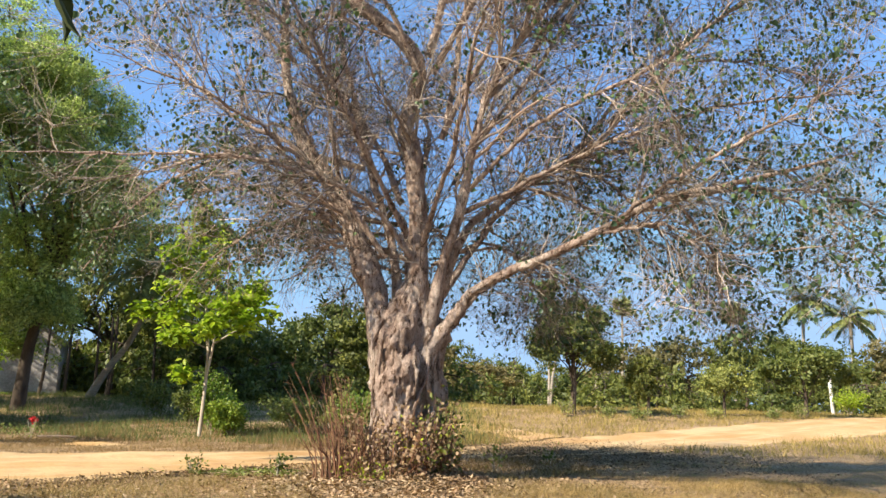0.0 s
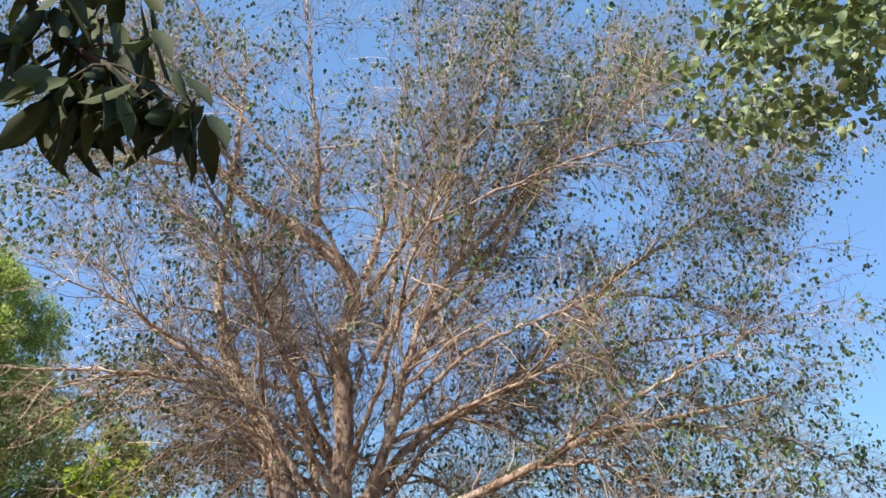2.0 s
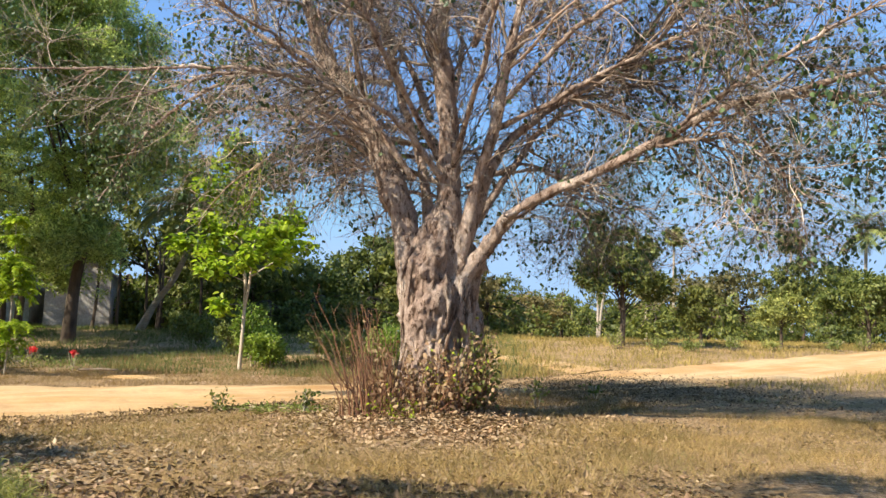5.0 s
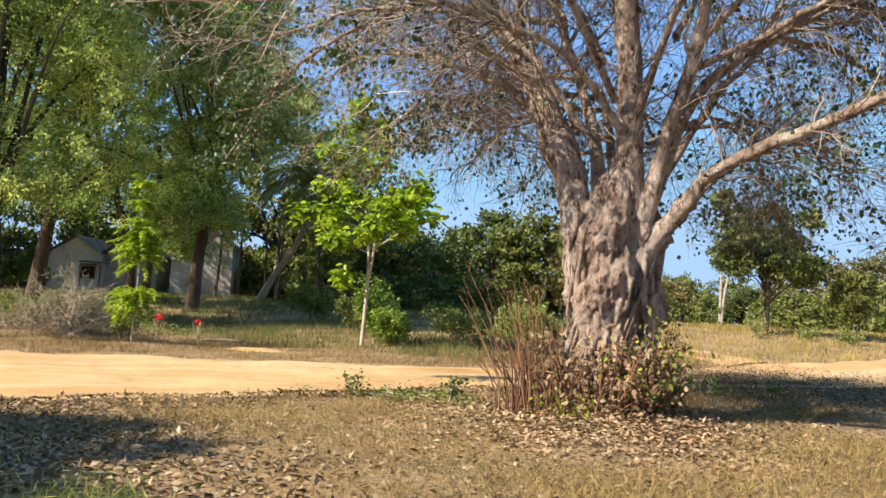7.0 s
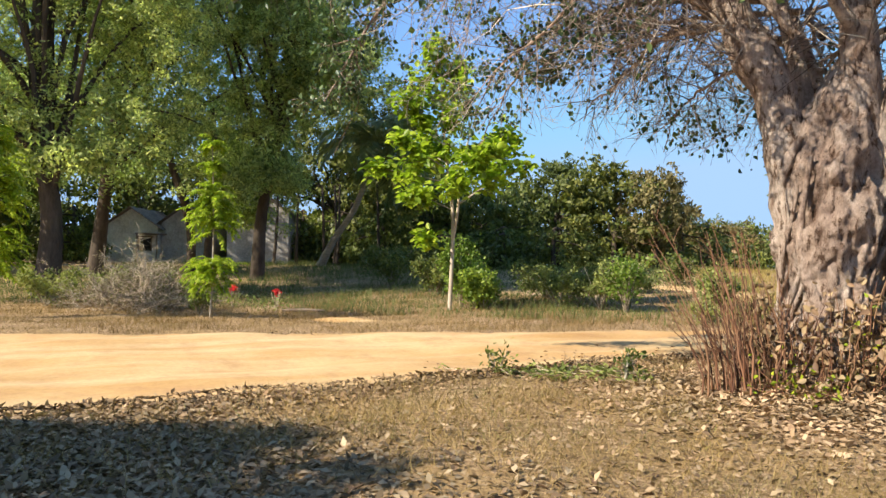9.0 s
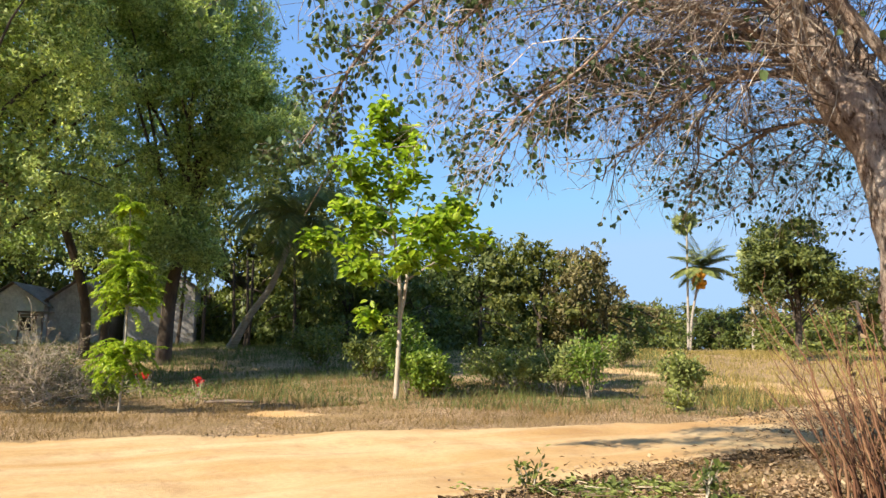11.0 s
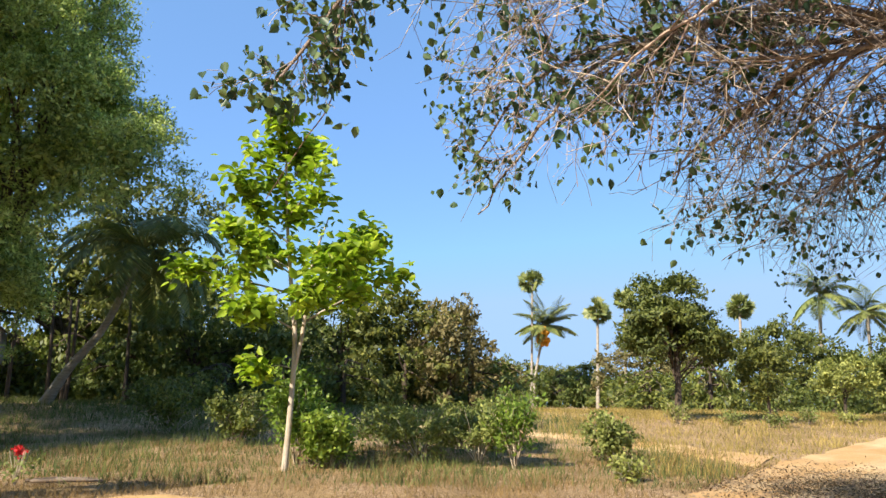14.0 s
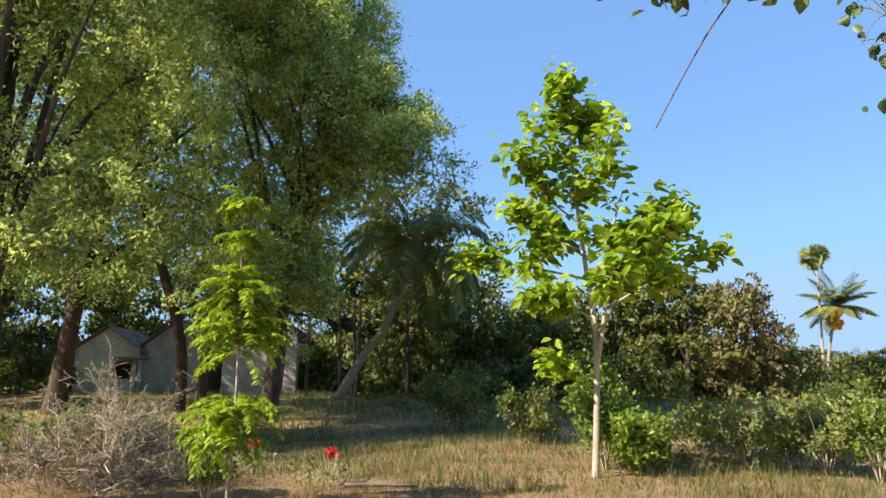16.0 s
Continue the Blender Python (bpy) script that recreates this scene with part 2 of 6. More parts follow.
def unit(v):
    return v / np.maximum(np.linalg.norm(v, axis=-1, keepdims=True), 1e-9)


def mesh_of(name, pieces, materials, smooth=False):
    """pieces: (verts, faces of one size, material slot) arrays joined into one mesh."""
    verts, loops, sizes, slots, base = [], [], [], [], 0
    for v, f, s in pieces:
        verts.append(v.reshape(-1, 3))
        loops.append((f + base).ravel())
        sizes.append(np.full(len(f), f.shape[1]))
        slots.append(np.full(len(f), s))
        base += len(verts[-1])
    verts, loops, sizes, slots = (np.concatenate(a) for a in (verts, loops, sizes, slots))
    me = bpy.data.meshes.new(name)
    me.vertices.add(len(verts))
    me.vertices.foreach_set("co", verts.astype(np.float32).ravel())
    me.loops.add(len(loops))
    me.loops.foreach_set("vertex_index", loops.astype(np.int32))
    me.polygons.add(len(sizes))
    me.polygons.foreach_set("loop_start", np.r_[0, np.cumsum(sizes)[:-1]].astype(np.int32))
    me.polygons.foreach_set("material_index", slots.astype(np.int32))
    if smooth:
        me.polygons.foreach_set("use_smooth", np.ones(len(sizes), bool))
    for m in materials if isinstance(materials, (list, tuple)) else [materials]:
        me.materials.append(m)
    me.update(calc_edges=True)
    return me


def part(name, pieces, material, parent=None, label="", smooth=False, kind=""):
    ob = new(name, mesh_of(name, pieces, material, smooth))
    if parent:
        ob.parent = parent
    return tagged(ob, label=label, kind=kind)


def thing(name, label, category, at=(0, 0, 0), group="", kind=""):
    ob = new(name)
    ob.empty_display_size = 0.2
    ob.location = at
    return tagged(ob, label, category, group, kind)


def tubes(P, R, sides=4, slot=0, cap=False):
    """Round sticks along N paths of K points, radius by point."""
    P, R = np.asarray(P, float), np.asarray(R, float)
    N, K, _ = P.shape
    T = unit(np.gradient(P, axis=1))
    ref = np.where(np.abs(T[:, :1, 2:]) > 0.8, np.array([1.0, 0.13, 0]), UP)
    A = unit(np.cross(T, ref))
    B = np.cross(T, A)
    th = np.arange(sides) * 2 * np.pi / sides
    V = P[:, :, None] + R[:, :, None, None] * (np.cos(th)[:, None] * A[:, :, None] + np.sin(th)[:, None] * B[:, :, None])
    i = np.arange(N)[:, None, None] * K * sides + np.arange(K - 1)[:, None] * sides
    a, b = np.arange(sides), (np.arange(sides) + 1) % sides
    F = np.stack([i + a, i + b, i + sides + b, i + sides + a], -1).reshape(-1, 4)
    return V.reshape(-1, 3), F, slot


def smooth_path(points, K=14):
    """Points (x, y, z, r) to K points on a rounded line."""
    p = np.asarray(points, float)
    q = np.vstack([2 * p[0] - p[1], p, 2 * p[-1] - p[-2]])
    out = []
    for u in np.linspace(0, len(p) - 1 - 1e-6, K):
        n = int(u)
        t = u - n
        a, b, c, d = q[n : n + 4]
        out.append(0.5 * (2 * b + (c - a) * t + (2 * a - 5 * b + 4 * c - d) * t * t + (3 * b - a - 3 * c + d) * t**3))
    out = np.array(out)
    out[:, 3] = np.maximum(out[:, 3], 0.004)
    return out[:, :3], out[:, 3]


def sprout(P, R, n, span=(0.25, 1.0), angle=(35, 70), length=(1, 2), K=6, wig=0.18, lift=0.0, thick=0.55, tip=0.3, cap_r=9.0):
    """n new shoots off N paths: where, which way and how long by chance."""
    N, Kp, _ = P.shape
    w = np.linalg.norm(np.diff(P, axis=1), axis=2).sum(1)
    i = rng.choice(N, n, p=w / w.sum())
    u = rng.uniform(*span, n) * (Kp - 1) * 0.999
    k, fr = u.astype(int), (u % 1)[:, None]
    pos = P[i, k] * (1 - fr) + P[i, k + 1] * fr
    tan = unit(P[i, k + 1] - P[i, k])
    r0 = np.minimum((R[i, k] * (1 - fr[:, 0]) + R[i, k + 1] * fr[:, 0]) * thick, cap_r)
    side = unit(np.cross(tan, rng.normal(size=(n, 3))))
    a = np.radians(rng.uniform(*angle, n))[:, None]
    d = unit(tan * np.cos(a) + side * np.sin(a))
    L = rng.uniform(*length, n)[:, None] * (1.12 - 0.62 * (u / (Kp - 1)))[:, None]
    out = [pos]
    for _ in range(K - 1):
        d = unit(d + rng.normal(size=(n, 3)) * wig + UP * lift)
        pos = pos + d * L / (K - 1)
        out.append(pos)
    return np.stack(out, 1), r0[:, None] * np.linspace(1, tip, K)


def leaves(pos, way, normal, length, width, slot=0, fold=0.25, fine=False):
    """Folded leaf blades: pos is the stalk's end."""
    way = unit(way)
    side = unit(np.cross(way, normal))
    up = np.cross(side, way)
    length, width = (np.broadcast_to(v, len(pos))[:, None] for v in (length, width))
    n = np.arange(len(pos))[:, None]
    if not fine:
        V = np.stack([pos, pos + way * length * 0.42 + side * width / 2 + up * width * fold, pos + way * length, pos + way * length * 0.42 - side * width / 2 + up * width * fold], 1)
        return V.reshape(-1, 3), n * 4 + np.array([[0, 1, 2, 3]]), slot
    V = np.stack(
        [pos]
        + [pos + way * length * l + s * side * width / 2 * w + up * width * fold * w for s in (1, -1) for l, w in ((0.18, 0.75), (0.5, 1.0), (0.8, 0.45))]
        + [pos + way * length - up * length * 0.08],
        1,
    )
    return V.reshape(-1, 3), np.concatenate([n * 8 + np.array([[0, 1, 2, 3, 7]]), n * 8 + np.array([[0, 7, 6, 5, 4]])]), slot


def scatter_dirs(n, flat=1.0):
    v = rng.normal(size=(n, 3))
    v[:, 2] *= flat
    return unit(v)


def box_piece(x0, x1, y0, y1, z0, z1, slot=0):
    v = np.array([(x, y, z) for z in (z0, z1) for y in (y0, y1) for x in (x0, x1)], float)
    f = np.array([(0, 2, 3, 1), (4, 5, 7, 6), (0, 1, 5, 4), (2, 6, 7, 3), (0, 4, 6, 2), (1, 3, 7, 5)])
    return v, f, slot


# ---- lie of the land ----
TREE = (-0.65, 14.35)


def gz(x, y):
    x, y = np.asarray(x, float), np.asarray(y, float)
    u = np.clip((y - 24) / 30, 0, 1)
    rise = 1.25 * u * u * (3 - 2 * u)
    r2 = (x - TREE[0]) ** 2 + (y - TREE[1]) ** 2
    mound = 0.33 * np.exp(-r2 / 2.6)
    lumps = 0.025 * np.sin(x * 1.7 + 0.6 * y) * np.cos(y * 1.3 - 0.4 * x) + 0.015 * np.sin(3.1 * x - 2.3 * y)
    return rise + mound + lumps


def spread(lo, hi, far, step, grow):
    a = list(np.arange(lo, hi + step, step))
    s, d = a[-1], step
    while s < far:
        d *= grow
        s += d
        a.append(s)
    s, d = a[0], step
    while s > -far:
        d *= grow
        s -= d
        a.insert(0, s)
    return np.array(a)


def grid_piece(xs, ys, z):
    X, Y = np.meshgrid(xs, ys)
    V = np.stack([X, Y, z(X, Y)], -1).reshape(-1, 3)
    n, m = len(xs), len(ys)
    i = (np.arange(m - 1)[:, None] * n + np.arange(n - 1)).ravel()
    return V, np.stack([i, i + 1, i + n + 1, i + n], -1), 0


ground = part("ground", [grid_piece(spread(-22, 14, 1500, 0.3, 1.25), spread(-3, 42, 1500, 0.3, 1.25), gz)], GROUND, smooth=True)
tagged(ground, "dry grassy ground strewn with dead leaves", "ground", kind="structure")


def strip(name, near, far, label, across=9, steps=90, rag=0.22):
    """A worn way between two rounded edge lines, its rim sinking into the soil."""
    A, _ = smooth_path([(*p, 0, 0) for p in near], steps)
    B, _ = smooth_path([(*p, 0, 0) for p in far], steps)
    s = np.linspace(0, 1, across)
    wob = rag * (np.sin(np.arange(steps) * 0.9) + np.sin(np.arange(steps) * 2.3 + 1)) * 0.5
    wob2 = rag * (np.sin(np.arange(steps) * 1.1 + 2) + np.sin(np.arange(steps) * 2.9)) * 0.5
    n = unit(B - A)
    A, B = A + n * wob[:, None], B + n * wob2[:, None]
    P = A[:, None] * (1 - s[:, None]) + B[:, None] * s[:, None]
    edge = np.minimum(s, 1 - s)
    ruts = -0.025 * (np.exp(-((s - 0.3) / 0.07) ** 2) + np.exp(-((s - 0.68) / 0.07) ** 2))
    P[:, :, 2] = gz(P[:, :, 0], P[:, :, 1]) + 0.045 + ruts - 0.09 * (edge < 0.02)
    i = (np.arange(steps - 1)[:, None] * across + np.arange(across - 1)).ravel()
    F = np.stack([i, i + across, i + across + 1, i + 1], -1)
    return tagged(part(name, [(P, F, 0)], ROAD, smooth=True), label, "road", kind="structure")


NEAR = [(-90, 2), (-40, 4.5), (-20, 6.6), (-13.2, 8.0), (-8.5, 10.9), (-2.5, 17.4), (3.6, 23.2), (12, 30), (27, 41), (60, 62)]
FAR = [(-92, 10), (-44, 12), (-28, 13.0), (-20, 14.4), (-14.2, 16.9), (-7.8, 20.0), (-1.4, 23.6), (5.0, 31.0), (18, 42.5), (52, 70)]
strip("road", NEAR, FAR, "sandy orange dirt road with faint wheel tracks", 25, 260)
strip("side_track", [(3.4, 29.6), (1.8, 33.2), (0.2, 36.2), (-3.0, 37.8), (-9.0, 39.5)], [(5.4, 32.2), (3.4, 34.8), (1.4, 37.5), (-2.4, 39.3), (-8.6, 40.9)], "narrow sandy track branching off across the field", 9, 80, 0.06)

# ---- the great fig tree ----
fig = thing("fig_tree", "huge half-bare old fig tree with fluted grey-brown trunk", "tree", (0, 0, 0))
TX, TY = TREE


def fig_trunk():
    """Lumpy bole of fused stems and knots, split by a deep cleft, that narrows only into the fork."""
    S, K = 190, 160
    th = np.linspace(0, 2 * np.pi, S, endpoint=False)
    V = []
    for z in np.linspace(0.0, 4.4, K):
        foot = math.exp(-z / 0.34)
        r = 0.60 + 0.24 * foot + 0.07 * min(max(0, z - 1.2), 1.4)
        w = th + 0.22 * math.sin(1.3 * z + 0.7) + 0.13 * np.sin(2 * th + 1.9 * z)
        flute = 0.075 * np.sin(3 * w + 0.5) + 0.045 * np.sin(5 * w - 0.9 * z + 1)
        knot = np.array([noise.fractal(Vector((1.6 * math.cos(a), 1.6 * math.sin(a), 1.5 * z)), 0.7, 2.1, 5) for a in w])
        flake = np.empty(S)
        for i, a in enumerate(w):
            d = noise.voronoi(Vector((3.6 * math.cos(a), 3.6 * math.sin(a), 1.3 * z + 0.5 * math.sin(5 * a))))[0]
            flake[i] = min(d[1] - d[0], 0.32) / 0.32
        fine = np.array([noise.fractal(Vector((8.0 * math.cos(a), 8.0 * math.sin(a), 6.0 * z + 9)), 0.8, 2.2, 4) for a in th])
        cleft = (0.36 * np.exp(-(((th - 5.22) / 0.17) ** 2)) + 0.10 * np.exp(-(((th - 5.75) / 0.4) ** 2))) * min(1, z / 0.8) + 0.10 * np.exp(-(((th - 4.15) / 0.12) ** 2)) * min(1, max(0, z - 1.2))
        rr = r * (1 + flute * (1 + foot) + 0.24 * knot + 0.06 * (flake - 0.6) + 0.045 * fine - cleft)
        rr = rr * (1 - 0.9 * min(1, max(0, (z - 2.55) / 1.3)) ** 1.3)
        V.append(np.stack([TX + 0.02 * z + rr * np.cos(th), TY + rr * np.sin(th), np.full(S, z + 0.10)], -1))
    V = np.array(V)
    i = np.arange(K - 1)[:, None] * S
    a, b = np.arange(S), (np.arange(S) + 1) % S
    F = np.stack([i + a, i + b, i + S + b, i + S + a], -1).reshape(-1, 4)
    return V.reshape(-1, 3), F, 0


FIG_LIMBS = [
    [(-0.56, 14.2, 2.0, 0.34), (-0.46, 14.2, 3.2, 0.24), (-0.45, 14.2, 4.4, 0.20), (-0.53, 14.2, 6.06, 0.18), (-0.66, 14.2, 7.1, 0.171), (-0.4, 14.2, 8.4, 0.157), (-1.5, 14.2, 9.55, 0.133), (-3.2, 14.2, 10.7, 0.095), (-5.3, 13.8, 13.1, 0.038)],
    [(-0.88, 14.4, 1.8, 0.40), (-1.2, 14.45, 3.1, 0.28), (-1.52, 14.6, 4.3, 0.24), (-2.12, 14.85, 5.6, 0.185), (-3.0, 15.0, 7.2, 0.14), (-3.35, 15.1, 8.8, 0.099), (-3.56, 15.3, 13.2, 0.054), (-3.9, 15.4, 15.8, 0.018)],
    [(-0.8, 14.7, 2.4, 0.163), (-1.0, 15.2, 4.4, 0.102), (-1.7, 15.6, 6.4, 0.0816), (-1.9, 15.8, 7.9, 0.068), (-2.4, 16.0, 9.8, 0.0476), (-2.2, 16.6, 13.0, 0.0136)],
    [(-0.35, 14.1, 2.4, 0.163), (0.0, 13.95, 4.0, 0.109), (0.32, 13.8, 5.25, 0.0952), (0.67, 13.7, 7.2, 0.0748), (1.34, 13.6, 8.4, 0.0612), (1.7, 13.5, 9.8, 0.0476), (2.1, 13.3, 11.8, 0.0306), (2.4, 13.0, 13.8, 0.0136)],
    [(-0.5, 14.15, 2.1, 0.22), (-0.05, 14.05, 2.7, 0.16), (0.34, 13.95, 3.12, 0.12), (0.55, 13.75, 3.5, 0.10), (1.5, 13.3, 4.0, 0.08), (2.74, 12.9, 4.5, 0.076), (4.0, 12.7, 5.1, 0.0617), (4.95, 12.6, 5.3, 0.0475), (7.2, 12.4, 5.9, 0.019)],
    [(-0.3, 14.3, 2.7, 0.136), (0.4, 14.3, 4.7, 0.0952), (1.65, 14.8, 5.85, 0.0782), (2.6, 15.0, 6.55, 0.068), (3.5, 15.3, 7.45, 0.0544), (4.6, 15.6, 9.1, 0.034), (6.0, 16, 11, 0.0136)],
    [(1.5, 14.75, 5.75, 0.0476), (2.8, 14.6, 6.5, 0.0374), (4.4, 14.6, 7.8, 0.0272), (6.2, 14.6, 9.4, 0.0102)],
    [(0.3, 13.85, 5.0, 0.051), (1.4, 13.4, 5.45, 0.0408), (2.8, 13.0, 6.0, 0.034), (4.5, 12.6, 6.55, 0.0272), (7.0, 12.1, 6.8, 0.0102)],
    [(-0.62, 14.0, 4.2, 0.0544), (-1.4, 13.4, 5.1, 0.0408), (-2.3, 13.0, 5.45, 0.034), (-3.7, 12.6, 5.55, 0.0272), (-5.7, 12.4, 5.6, 0.0204), (-7.6, 12.2, 5.4, 0.00816)],
    [(-1.1, 14.3, 4.2, 0.0612), (-2.5, 14.3, 6.0, 0.0476), (-4.3, 14.5, 7.2, 0.034), (-6.0, 15.0, 8.7, 0.0204), (-7.4, 15.3, 9.6, 0.00816)],
    [(-1.3, 14.8, 4.1, 0.0476), (-2.9, 15.8, 5.6, 0.0306), (-4.8, 16.6, 6.3, 0.0238), (-5.6, 16.6, 6.5, 0.0204), (-6.4, 16.7, 6.3, 0.008)],
    [(-0.6, 14.8, 3.3, 0.102), (-1.0, 16.8, 5.6, 0.0612), (-2.2, 18.6, 6.5, 0.0408), (-3.2, 19.4, 6.6, 0.0238), (-4.0, 20.0, 6.2, 0.0102)],
    [(-0.3, 14.6, 3.1, 0.0952), (1.2, 16.6, 5.6, 0.0612), (2.4, 18.6, 7.0, 0.0408), (3.8, 20.6, 7.4, 0.0136)],
    [(-0.4, 14.0, 4.4, 0.0612), (0.2, 12.4, 6.2, 0.0408), (0.6, 10.8, 7.8, 0.0272), (1.4, 9.6, 9.0, 0.0102)],
    [(-0.7, 14.0, 4.6, 0.0544), (-2.0, 12.2, 6.8, 0.0408), (-3.2, 10.9, 8.6, 0.0238), (-4.2, 10.0, 9.8, 0.0102)],
]
